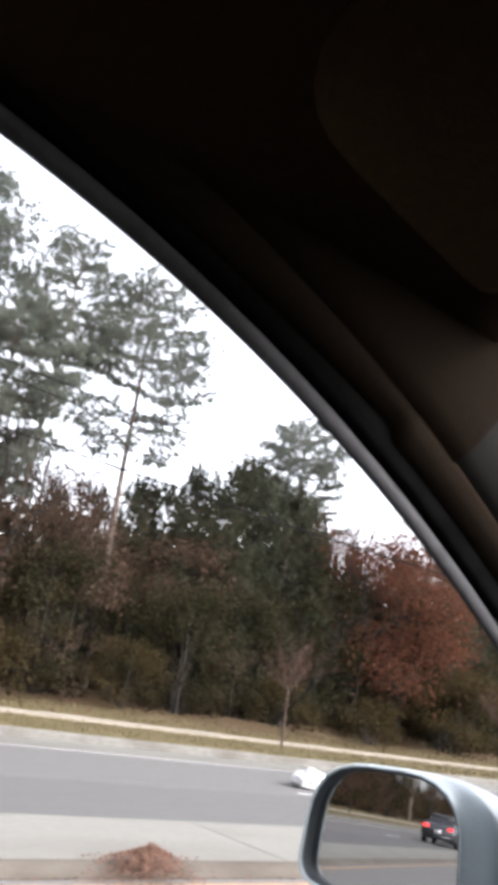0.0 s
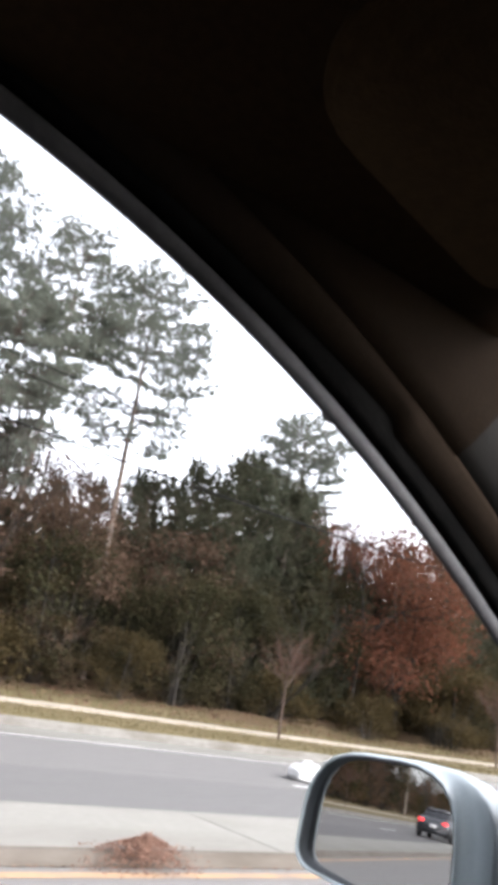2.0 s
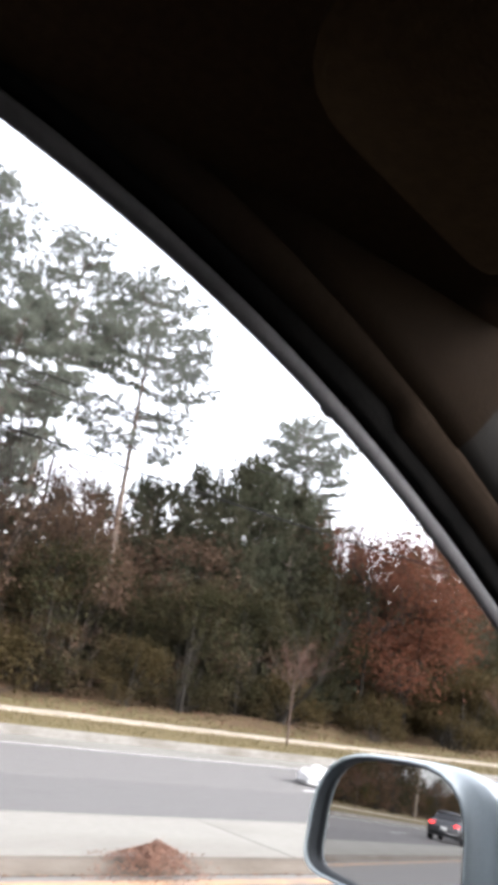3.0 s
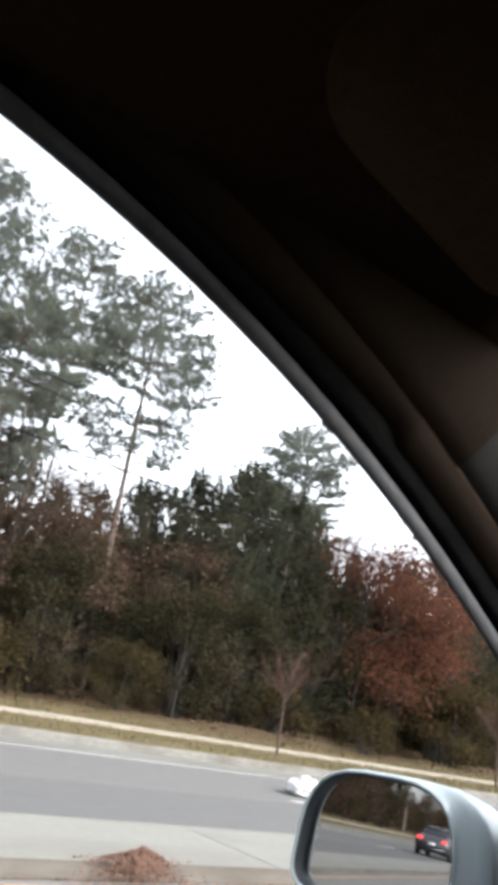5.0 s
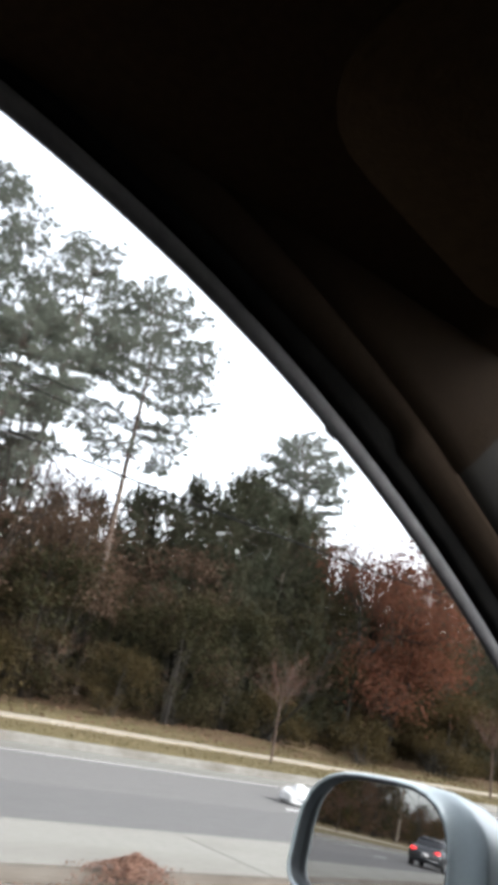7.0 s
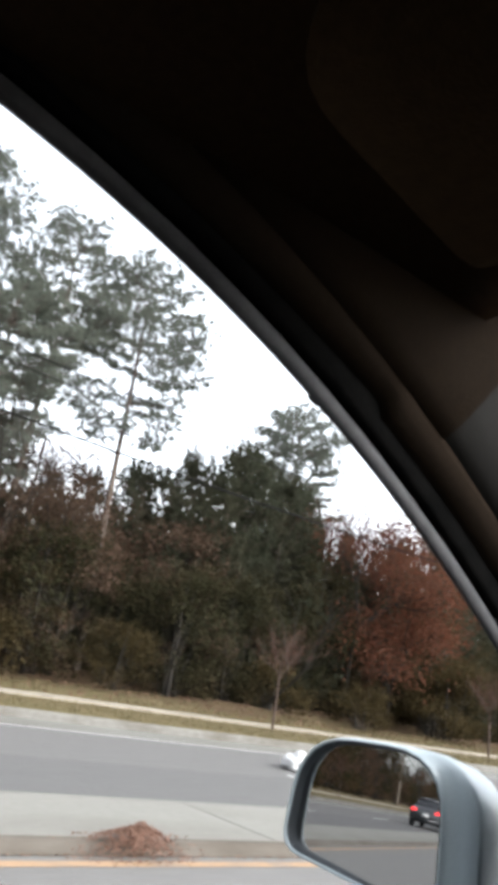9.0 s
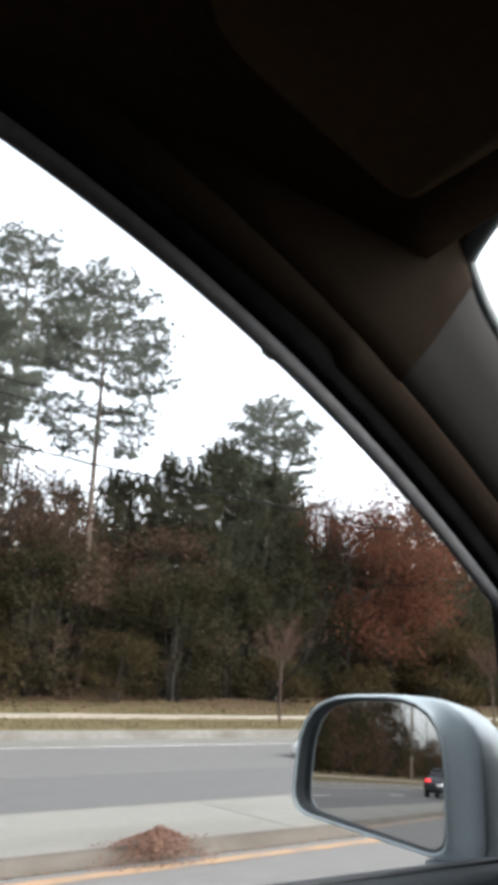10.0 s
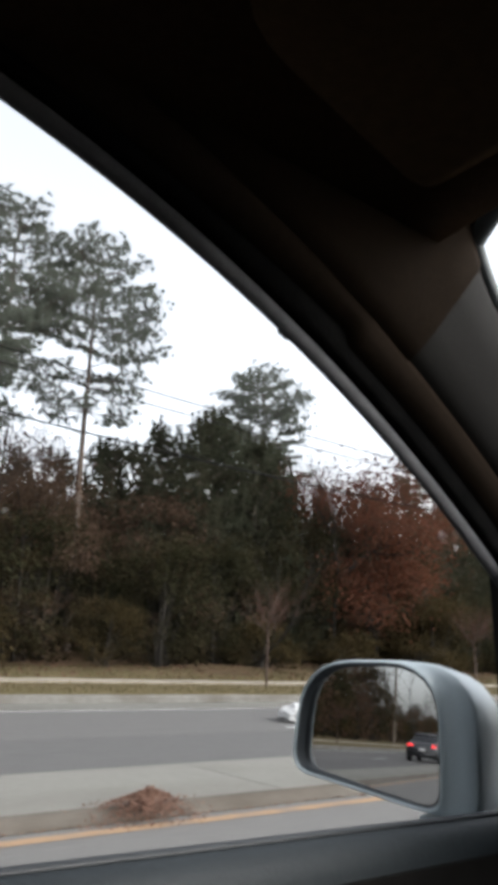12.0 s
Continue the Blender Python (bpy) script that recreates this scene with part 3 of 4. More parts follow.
RED = [broad_meshes(51, 9.6, 34000, 0.075, RUSSET, BARK_GREY, per=80, puff=0.85, stem=0.2, spread=0.85, r=0.075), broad_meshes(52, 7.0, 26000, 0.075, RUSSET, BARK_GREY, per=76, puff=0.8, stem=0.16, spread=0.95, r=0.065)]
plant("russet_oak", RED[0], 25.2, 25.4, 30, 1.0, "oak with rust-red autumn leaves at the wood's edge", "tree")
plant("russet_oak", RED[1], 27.2, 24.6, 200, 1.0, "smaller oak with rust-red autumn leaves at the wood's edge", "tree")
plant("russet_oak", RED[0], 28.8, 26.6, 130, 0.97, "oak with rust-red autumn leaves among evergreens", "tree")
plant("russet_oak", RED[1], -12.5, 25.0, 100, 0.95, "smaller oak with rust-red autumn leaves among pines", "tree")

BARE = [broad_meshes(61, 12, 0, 0, None, BARK_GREY, depth=5, stem=0.3, spread=0.45, r=0.10), broad_meshes(62, 11, 0, 0, None, BARK_GREY, depth=5, stem=0.34, spread=0.5, r=0.09, lean=0.3), broad_meshes(63, 6, 0, 0, None, BARK_GREY, depth=4, stem=0.4, spread=0.5, r=0.07, lean=0.5)]
for x, y, k, s, rz in ((8.0, 26, 1, 0.85, 0), (11.4, 25.0, 2, 0.9, 60), (16.5, 28.5, 0, 0.95, 90), (20.8, 29, 0, 1.02, 40), (29.5, 30, 0, 1.08, 200), (31.8, 29, 1, 1.12, 270), (26, 30, 0, 1.05, 100), (19.0, 23.6, 2, 0.8, 200), (38, 24.2, 2, 0.9, 10), (35, 31, 0, 1.0, 0), (3.5, 26, 0, 0.9, 70)):
    plant("bare_tree", BARE[k], x, y, rz, s, "leafless grey tree with fine twigs", "tree", "leafless trees")
BARE_AWAY = [broad_meshes(64, 12, 0, 0, None, BARK_GREY, depth=4, stem=0.3, spread=0.45, r=0.10), broad_meshes(65, 11, 0, 0, None, BARK_GREY, depth=4, stem=0.34, spread=0.5, r=0.09, lean=0.3)]
for k in range(15):
    plant("bare_tree", BARE_AWAY[k % 2], -4.6 * k - rng0.uniform(0, 2), rng0.uniform(24.6, 31), rng0.uniform(0, 360), rng0.uniform(0.9, 1.3), "leafless grey tree with fine twigs", "tree", "leafless trees")


def sapling_meshes(seed, h):
    """A slim straight stem with a fan of rising limbs, twigs and a few leaves."""
    rng = np.random.default_rng(seed)
    tb, tips = Tubes(), []
    stem = bend(rng, (0, 0, -0.1), (0.03, 0.02, h * 0.62), 7, 0.012)
    tb.add(stem, np.linspace(0.042, 0.018, 7), 7)
    for k in range(19):
        z = h * rng.uniform(0.38, 0.56)
        core = np.array([np.interp(z, stem[:, 2], stem[:, i]) for i in range(3)])
        az = k * 2.4 + rng.normal() * 0.3
        tilt = rng.uniform(0.3, 1.35)
        d = np.array([math.cos(az) * math.sin(tilt), math.sin(az) * math.sin(tilt), math.cos(tilt)])
        ln = h * rng.uniform(0.22, 0.38)
        limb = bend(rng, core, core + d * ln, 5, 0.02)
        tb.add(limb, np.linspace(0.009, 0.004, 5), 4)
        for _ in range(11):
            a = limb[rng.integers(1, 5)]
            e = d + rand_dirs(rng, 1)[0] * 0.55 + np.array([0, 0, 0.2])
            e = a + e / np.linalg.norm(e) * rng.uniform(0.2, 0.55)
            tb.add(bend(rng, a, e, 3, 0.015), np.linspace(0.005, 0.0025, 3), 3)
            tips += [e, (a + e) / 2]
    tips = np.array(tips)
    c = np.repeat(tips, 3, 0) + rng.normal(size=(len(tips) * 3, 3)) * 0.06
    v, f = leaf_quads(rng, c, 0.022)
    return tb.mesh("trunk", TWIGS), mesh_np("crown", v, f, PINKISH)


SAPLING = sapling_meshes(75, 3.3)
for k in range(-7, 6):
    plant("street_sapling", SAPLING, 14.9 + 10.4 * k, 17.7, 57 * k, 1.08 + 0.05 * math.sin(k * 3.1), "young street tree with slim stem and few pinkish leaves", "tree", "street saplings")


for k in range(4):
    x = -80 - 4.6 * k + rng0.uniform(-1.5, 1.5)
    plant("pine_tree", PINES_AWAY[k % 3], x, rng0.uniform(24, 34), rng0.uniform(0, 360), rng0.uniform(0.8, 1.1), PINE_LABEL, "tree", "roadside pines")
    plant("oak_tree", OAKS_AWAY[k % 2], x + 2, rng0.uniform(23.5, 27), rng0.uniform(0, 360), rng0.uniform(0.85, 1.2), "brown-leaved oak with thin grey stems in the wood", "tree", "brown oaks")
for k in range(15):
    plant("bare_tree", BARE_AWAY[k % 2], -88 - 7.5 * k, rng0.uniform(21, 28), rng0.uniform(0, 360), rng0.uniform(0.7, 1.1), "leafless grey tree with fine twigs", "tree", "leafless trees")


for k in range(64):
    m = (0, 1, 3, 5, 3, 2)[k % 6]
    plant("shrub", SHRUBS_AWAY[m], -60 - 1.9 * k + rng0.uniform(-0.7, 0.7), rng0.uniform(21.6, 24.5), rng0.uniform(0, 360), rng0.uniform(1.0, 1.6) * (1.0 if k < 17 else 0.6), BUSH_LABELS[m], "shrub", "wood's edge shrubs", names=("stem", "crown"))


def far_woods():
    rng = np.random.default_rng(81)
    n = 100000
    x = np.where(rng.random(n) < 0.4, rng.uniform(8, 60, n), rng.uniform(-300, 120, n))
    y = 30 + 20 * rng.random(n) ** 1.5
    z = ground_z(x, y) + np.interp(x, [-110, -90], [4.5, 9.5]) * rng.beta(1.1, 1.5, n) * (0.75 + 0.25 * np.sin(x * 0.31) * np.sin(x * 0.13 + 1))
    v, f = leaf_quads(rng, np.stack([x, y, z], 1), 0.30, 0.7)
    return mesh_np("far_woods", v, f, BROWN)


tagged(new("far_woods", far_woods()), "deep brown mass of trees further inside the wood", "woods", kind="stuff")


def far_trunks():
    rng = np.random.default_rng(82)
    tb = Tubes()
    for _ in range(420):
        x, y = rng.uniform(-100, 110), rng.uniform(29, 48)
        z = float(ground_z(np.array(x), np.array(y)))
        h = rng.uniform(7, 14) if x < 3 else rng.uniform(6, 9.5)
        tb.add(bend(rng, (x, y, z - 0.2), (x + rng.normal() * 0.5, y, z + h), 5, 0.05), np.linspace(rng.uniform(0.08, 0.17), 0.05, 5), 5)
    return tb.mesh("far_trunks", BARK_GREY)


tagged(new("far_trunks", far_trunks()), "many thin tree trunks standing inside the wood", "tree trunks", kind="stuff")


def grass_blades():
    rng = np.random.default_rng(83)
    n = 70000
    x = rng.uniform(-45, 75, n)
    y = np.where(rng.random(n) < 0.45, rng.uniform(15.2, 18.3, n), rng.uniform(19.9, 22.8, n))
    c = np.stack([x, y, ground_z(x, y)], 1)
    d = rng.normal(size=(n, 3)) * 0.35 + np.array([0, 0, 1.0])
    d /= np.linalg.norm(d, axis=1)[:, None]
    w = np.cross(d, rand_dirs(rng, n)) * 0.012
    v = np.stack([c - w, c + w, c + d * rng.uniform(0.04, 0.13, (n, 1))], 1).reshape(-1, 3)
    return mesh_np("grass", v, np.arange(3 * n).reshape(-1, 3), GRASS)


tagged(new("grass", grass_blades()), "short dry winter grass along the sidewalk", "grass", kind="stuff")


def litter():
    rng = np.random.default_rng(84)
    n = 8000
    x = rng.uniform(-40, 70, n)
    y = rng.uniform(20.2, 26, n)
    v, f = leaf_quads(rng, np.stack([x, y, ground_z(x, y) + 0.02], 1), 0.06, 0.2)
    return mesh_np("leaf_litter", v, f, LEAF_PILE)


tagged(new("leaf_litter", litter()), "fallen brown leaves along the wood's edge", "leaves", kind="stuff")


# ---- poles and wires ----
def pole(x):
    e = new("utility_pole")
    tb = Tubes()
    tb.add([(0, 0, -0.3), (0, 0, 4), (0.02, 0, 10.6)], [0.16, 0.145, 0.11], 10)
    under("pole_shaft", tb.mesh("pole_shaft", POLE_WOOD), e)
    bm = bmesh.new()
    bmesh.ops.create_cube(bm, size=1.0, matrix=Matrix.Translation((0, 0, 9.6)) @ Matrix.Diagonal((0.09, 1.8, 0.11, 1)))
    part("crossarm", bm, POLE_WOOD, e, smooth=False)
    e.matrix_world = pose(x, 21.1, 0.3)
    return tagged(e, "weathered wooden utility pole with a crossarm", "utility pole", "utility poles")


for x in (-182, -138, -94, -50, -6, 38, 82):
    pole(x)


def wire(y, z, r, label):
    for x0 in (-94, -50, -6, 38):
        tb = Tubes()
        t = np.linspace(0, 1, 17)
        tb.add(np.stack([x0 + 44 * t, np.full(17, y), z - 0.55 * 4 * t * (1 - t) + 0.42], 1), np.full(17, r), 5)
        tagged(new("overhead_wire", tb.mesh("overhead_wire", WIRE)), label, "wire", "overhead wires")


wire(21.0, 7.7, 0.036, "thick black overhead cable strung between poles")
wire(20.3, 9.4, 0.024, "thin overhead wire strung between poles")
wire(21.9, 9.55, 0.024, "thin overhead wire strung between poles")


# ---- litter on the road ----
def leaf_heap():
    rng = np.random.default_rng(91)
    n = 5200
    a, r = rng.uniform(0, 2 * np.pi, n), np.abs(rng.normal(size=n)) * 0.5
    x, y = np.cos(a) * r * 0.40, np.sin(a) * r * 0.20
    z = (0.175 + 0.02 * np.sin(a * 2 + 1) + 0.012 * np.sin(a * 5)) * np.clip(1 - r / 0.9, 0, 1) ** 0.9 * rng.uniform(0.6, 1.0, n) + 0.012
    z += np.interp(y, [-0.02, 0.04, 0.12], [0, 0.05, 0.092])  # drapes over the kerb
    v, f = leaf_quads(rng, np.stack([x, y, z], 1), 0.011, 0.35, 0.35)
    q = rng.uniform(-0.12, 0.12, (26, 3)) * np.array([1, 0.7, 0]) + np.array([0, 0, 0.12])
    d = rand_dirs(rng, 26) * np.array([1, 1, 0.5]) + np.array([0, 0, 0.35])
    w = np.cross(d, rand_dirs(rng, 26)) * 0.004
    stalks = np.stack([q - w, q + w, q + d * 0.16, q + d * 0.16], 1).reshape(-1, 3)
    f = np.concatenate([f, len(v) + np.arange(104).reshape(26, 4)])
    return mesh_np("leaf_heap", np.concatenate([v, stalks]), f, LEAF_HEAP)


heap = new("leaf_pile", leaf_heap())
heap.location = (3.10, 4.96, 0.0)
heap.scale = (1.1, 1.0, 1.0)
tagged(heap, "small heap of brown fallen leaves against the median", "leaves", kind="stuff")


def plastic_bag(x, y, s, seed, label):
    bm = bmesh.new()
    bmesh.ops.create_icosphere(bm, subdivisions=4, radius=1.0)
    for v in bm.verts:
        p = v.co.copy()
        k = 1 + 0.35 * noise.noise(p * 1.6 + Vector((seed, 0, 0))) + 0.22 * abs(noise.noise(p * 4.2 + Vector((0, seed, 0))))
        k += 0.10 * abs(noise.noise(p * 9.0 + Vector((seed, seed, 0))))
        v.co = Vector((p.x * 0.44 * k, p.y * 0.28 * k, max(0.0, (p.z * 0.6 + 0.42)) * 0.25 * k))
    ob = part("plastic_bag", bm, BAG)
    ob.matrix_world = pose(x, y, 0.008, 0, 0, seed * 40) @ Matrix.Diagonal((s, s, s, 1))
    return tagged(ob, label, "plastic bag")


plastic_bag(9.7, 10.6, 1.0, 1, "crumpled white plastic bag lying on the asphalt")
plastic_bag(6.0, 4.6, 0.42, 3, "small crumpled white plastic bag beside the yellow line")


# ---- a car waiting in the opposite lane behind ----
def sedan(x, y, rz, paint_mat, label, wagon=False):
    e = new("wagon" if wagon else "sedan")
    up, back = (0.24, 0.55) if wagon else (0.0, 0.0)

    def loft(name, stations, material, label="", ring=None):
        bm = bmesh.new()
        rows = []
        for st in stations:
            rows.append([bm.verts.new(p) for p in ring(*st)])
        for a, b in zip(rows, rows[1:]):
            for i in range(len(a)):
                j = (i + 1) % len(a)
                bm.faces.new((a[i], a[j], b[j], b[i]))
        bm.faces.new(rows[0])
        bm.faces.new(rows[-1][::-1])
        return part(name, bm, material, e, label)

    def body_ring(px, zb, zt, w):
        pts = [(-0.9, 0.0), (-1.0, 0.25), (-1.0, 0.62), (-0.93, 0.92), (-0.8, 1.0), (0.8, 1.0), (0.93, 0.92), (1.0, 0.62), (1.0, 0.25), (0.9, 0.0)]
        return [(px, w * a, zb + (zt - zb) * b) for a, b in pts]

    loft("body", [(-2.30, 0.42, 0.72, 0.74), (-2.22, 0.30, 0.90, 0.82), (-1.7, 0.24, 0.99, 0.87), (-0.6, 0.22, 0.98, 0.88), (0.9, 0.22, 0.95, 0.88), (1.6, 0.24, 0.86, 0.86), (2.15, 0.30, 0.74, 0.80), (2.30, 0.40, 0.60, 0.68)], paint_mat, ring=body_ring)

    def cabin_ring(px, z0, z1, w0, w1):
        return [(px, -w0, z0), (px, -w1, z1 - 0.03), (px, -w1 + 0.08, z1), (px, w1 - 0.08, z1), (px, w1, z1 - 0.03), (px, w0, z0)]

    loft("windows", [(-1.65 - back, 0.95, 0.99 + up * 0.6, 0.72, 0.68), (-0.95 - back * 1.6, 0.95, 1.37 + up, 0.80, 0.62), (0.35, 0.94, 1.40 + up, 0.80, 0.62), (1.10, 0.92, 0.96, 0.76, 0.70)], CAR_GLASS, "dark tinted windows", cabin_ring)
    loft("roof", [(-1.05 - back * 1.5, 1.34 + up, 1.40 + up, 0.63, 0.61), (-0.4, 1.36 + up, 1.435 + up, 0.64, 0.62), (0.35, 1.36 + up, 1.43 + up, 0.64, 0.62), (0.45, 1.33 + up, 1.39 + up, 0.63, 0.61)], paint_mat, "", cabin_ring)
    for px in (-1.38, 1.38):
        for py in (-0.80, 0.80):
            bm = bmesh.new()
            bmesh.ops.create_cone(bm, cap_ends=True, segments=28, radius1=0.31, radius2=0.31, depth=0.2, matrix=Matrix.Translation((px, py, 0.31)) @ Matrix.Rotation(radians(90), 4, "X"))
            bmesh.ops.bevel(bm, geom=[g for g in bm.edges if g.is_manifold and abs(g.calc_face_angle(0)) > 1], offset=0.03, segments=2, affect="EDGES")
            wheel = part("wheel", bm, TYRE, e, "black tyre")
            bm = bmesh.new()
            bmesh.ops.create_cone(bm, cap_ends=True, segments=24, radius1=0.20, radius2=0.17, depth=0.02, matrix=Matrix.Translation((px, py + math.copysign(0.105, py), 0.31)) @ Matrix.Rotation(radians(90 if py < 0 else -90), 4, "X"))
            part("wheel_rim", bm, RIM_METAL, wheel, "silver wheel rim")

    def block(name, at, size, material, label=""):
        bm = bmesh.new()
        bmesh.ops.create_cube(bm, size=1.0, matrix=Matrix.Translation(at) @ Matrix.Diagonal((*size, 1)))
        bmesh.ops.bevel(bm, geom=bm.edges[:], offset=min(size) * 0.3, segments=2, affect="EDGES")
        part(name, bm, material, e, label)

    for py in (-0.6, 0.6):
        block("tail_lamp", (-2.24, py, 0.80), (0.12, 0.30, 0.13), TAIL, "glowing red tail lamp")
        block("headlamp", (2.20, py * 0.95, 0.62), (0.14, 0.32, 0.12), PLATE, "clear headlamp")
    block("number_plate", (-2.30, 0, 0.62), (0.04, 0.34, 0.13), PLATE, "plain pale plate")
    block("bumper", (-2.28, 0, 0.42), (0.10, 1.4, 0.16), paint_mat)
    e.matrix_world = pose(x, y, 0.0, 0, 0, rz)
    return tagged(e, label, "car")


sedan(-43.0, 8.1, 180, CAR_PAINT, "dark sedan with glowing red tail lamps on the road")
sedan(-62.0, 11.4, 180, mat("red_car_paint", (0.22, 0.012, 0.018), (0.26, 0.016, 0.022), 200, 0.3, metal=0.2, coat=0.6), "red sedan with glowing red tail lamps on the road")
sedan(-92.0, 11.4, 180, mat("blue_car_paint", (0.015, 0.07, 0.30), (0.02, 0.085, 0.34), 200, 0.3, metal=0.2, coat=0.6), "bright blue wagon with glowing red tail lamps on the road", True)
sedan(-51.0, 8.1, 180, mat("white_car_paint", (0.6, 0.61, 0.62), (0.66, 0.67, 0.68), 200, 0.3, coat=0.6), "white wagon with glowing red tail lamps on the road", True)

# ---- the car that carries the camera ----
car = tagged(new("car"), "car cabin with shade-darkened cloth roof, brown trim and silver mirror", "car")


def side_y(z):
    return 0.50 - 0.22 * (z - 1.02)


EDGE = (0.0504, 0.0717, -0.3806, -0.353, 1.4398)


def edge_z(x):
    return float(np.polyval(EDGE, x - 0.3))


def swept(name, x0, x1, steps, section, material, label="", close=False):
    """A band along the upper edge of the door window. section(x): pairs of (up from the edge, in from the glass)."""
    bm = bmesh.new()
    rows = []
    for k in range(steps + 1):
        x = x0 + (x1 - x0) * k / steps
        z = edge_z(x)
        tx, tz = 1.0, (edge_z(x + 0.005) - edge_z(x - 0.005)) / 0.01
        ln = math.hypot(tx, tz)
        nx, nz = -tz / ln, tx / ln
        row = []
        for up, inn in section(x):
            zz = z + nz * up
            row.append(bm.verts.new((x + nx * up, side_y(zz) - inn, zz)))
        rows.append(row)
    for a, b in zip(rows, rows[1:]):
        m = len(a)
        for i in range(m if close else m - 1):
            j = (i + 1) % m
            bm.faces.new((a[i], a[j], b[j], b[i]))
    if close:
        bm.faces.new(rows[0])
        bm.faces.new(rows[-1][::-1])
    return part(name, bm, material, car, label)


swept("window_seal", -0.75, 0.92, 70, lambda x: [(0.0, 0.0), (0.001, 0.003), (0.005, 0.005), (0.010, 0.005), (0.013, 0.003), (0.015, 0.0), (0.034, -0.03), (0.008, -0.008)], GREY_SEAL, "grey rubber window channel", True)


bm = bmesh.new()
bmesh.ops.create_cube(bm, size=1.0, matrix=Matrix.Translation((0.352, side_y(1.416) + 0.001, edge_z(0.352) + 0.005)) @ Matrix.Rotation(radians(22), 4, "Y") @ Matrix.Diagonal((0.013, 0.006, 0.008, 1)))
bmesh.ops.bevel(bm, geom=bm.edges[:], offset=0.0015, segments=2, affect="EDGES")
part("seal_clip", bm, GREY_SEAL, car, "small grey clip on the window seal")


def black_in(x):
    """How far the black seal reaches up from the window edge: wider towards the front, with a step at the pillar trim."""
    return float(np.interp(x, [-0.2, 0.12, 0.26, 0.390, 0.397, 0.46, 0.9], [0.023, 0.025, 0.029, 0.037, 0.0295, 0.031, 0.038]))


swept("door_seal", -0.75, 0.92, 240, lambda x: [(0.013, 0.002), (0.0145, 0.008), (0.018, 0.011), (black_in(x), 0.011), (black_in(x) + 0.012, 0.004), (black_in(x) + 0.022, -0.03), (0.030, -0.03)], BLACK_RUBBER, "black door seal", True)


def welt_out(x):
    """How far the cloth bead beside the black seal reaches."""
    return float(np.interp(x, [-0.2, 0.12, 0.30, 0.40, 0.46, 0.9], [0.043, 0.045, 0.049, 0.051, 0.0505, 0.056]))


def post_width(x):
    return 0.109 - 0.030 * max(0.0, min(1.0, (x - 0.45) / 0.4)) + 0.030 * max(0.0, min(1.0, (0.485 - x) / 0.07)) ** 2


def windshield_edge(x):
    e = 0.031 + post_width(x)
    return [(e - 0.003, 0.056), (e + 0.003, 0.0575), (e + 0.009, 0.055), (e + 0.014, 0.048), (e + 0.015, 0.034), (e - 0.002, 0.026)]


def trim_section(x):
    """Cloth-covered rail over the door that runs on into the windshield pillar."""
    o = welt_out(x) - 0.003
    k = max(0.0, min(1.0, (x - 0.05) / 0.35))
    rise = max((1.565 - edge_z(x)) / 0.93, o + 0.04) - o
    w = 0.031 + post_width(x) - o
    rail = [(o + a * rise, b) for a, b in ((0, 0.020), (0.01, 0.0285), (0.15, 0.0365), (0.4, 0.043), (0.6, 0.049), (0.78, 0.060), (0.91, 0.078), (0.98, 0.105), (1.0, 0.15))]
    post = [(o + a * w, b) for a, b in ((0, 0.020), (0.01, 0.0285), (0.12, 0.037), (0.32, 0.044), (0.58, 0.051), (0.86, 0.058), (1.0, 0.054), (1.03, 0.04), (0.96, 0.02))]
    return [(p[0] * (1 - k) + q[0] * k, p[1] * (1 - k) + q[1] * k) for p, q in zip(rail, post)]


def welt_section(x):
    """Cloth-covered bead that grips the door opening beside the black seal."""
    o = black_in(x)
    w = welt_out(x) - o
    return [(o - 0.004, 0.000), (o - 0.002, 0.013), (o + 0.10 * w, 0.0185), (o + 0.28 * w, 0.0225), (o + 0.5 * w, 0.0250), (o + 0.75 * w, 0.0265), (o + w, 0.0275), (o + w + 0.004, 0.018), (o + w, 0.0)]


# lighter bead gives the bright strip that window glare leaves beside the seal
swept("door_welt", -0.75, 0.92, 240, welt_section, WELT, "beige cloth bead round the door opening, lightened for window glare", True)
swept("roof_rail_trim", -0.75, 0.445, 200, trim_section, TRIM_BROWN, "brown cloth roof rail trim, shade in its tone")
swept("pillar_trim", 0.437, 0.95, 36, lambda x: [(u, i - 0.002) for u, i in trim_section(x)], TRIM_GREY, "grey-beige windshield pillar trim, shade in its tone")

swept("windshield_rim", 0.425, 0.95, 40, windshield_edge, WINDSHIELD_RUBBER_GLARE, "grey rubber edge of the windshield opening", True)


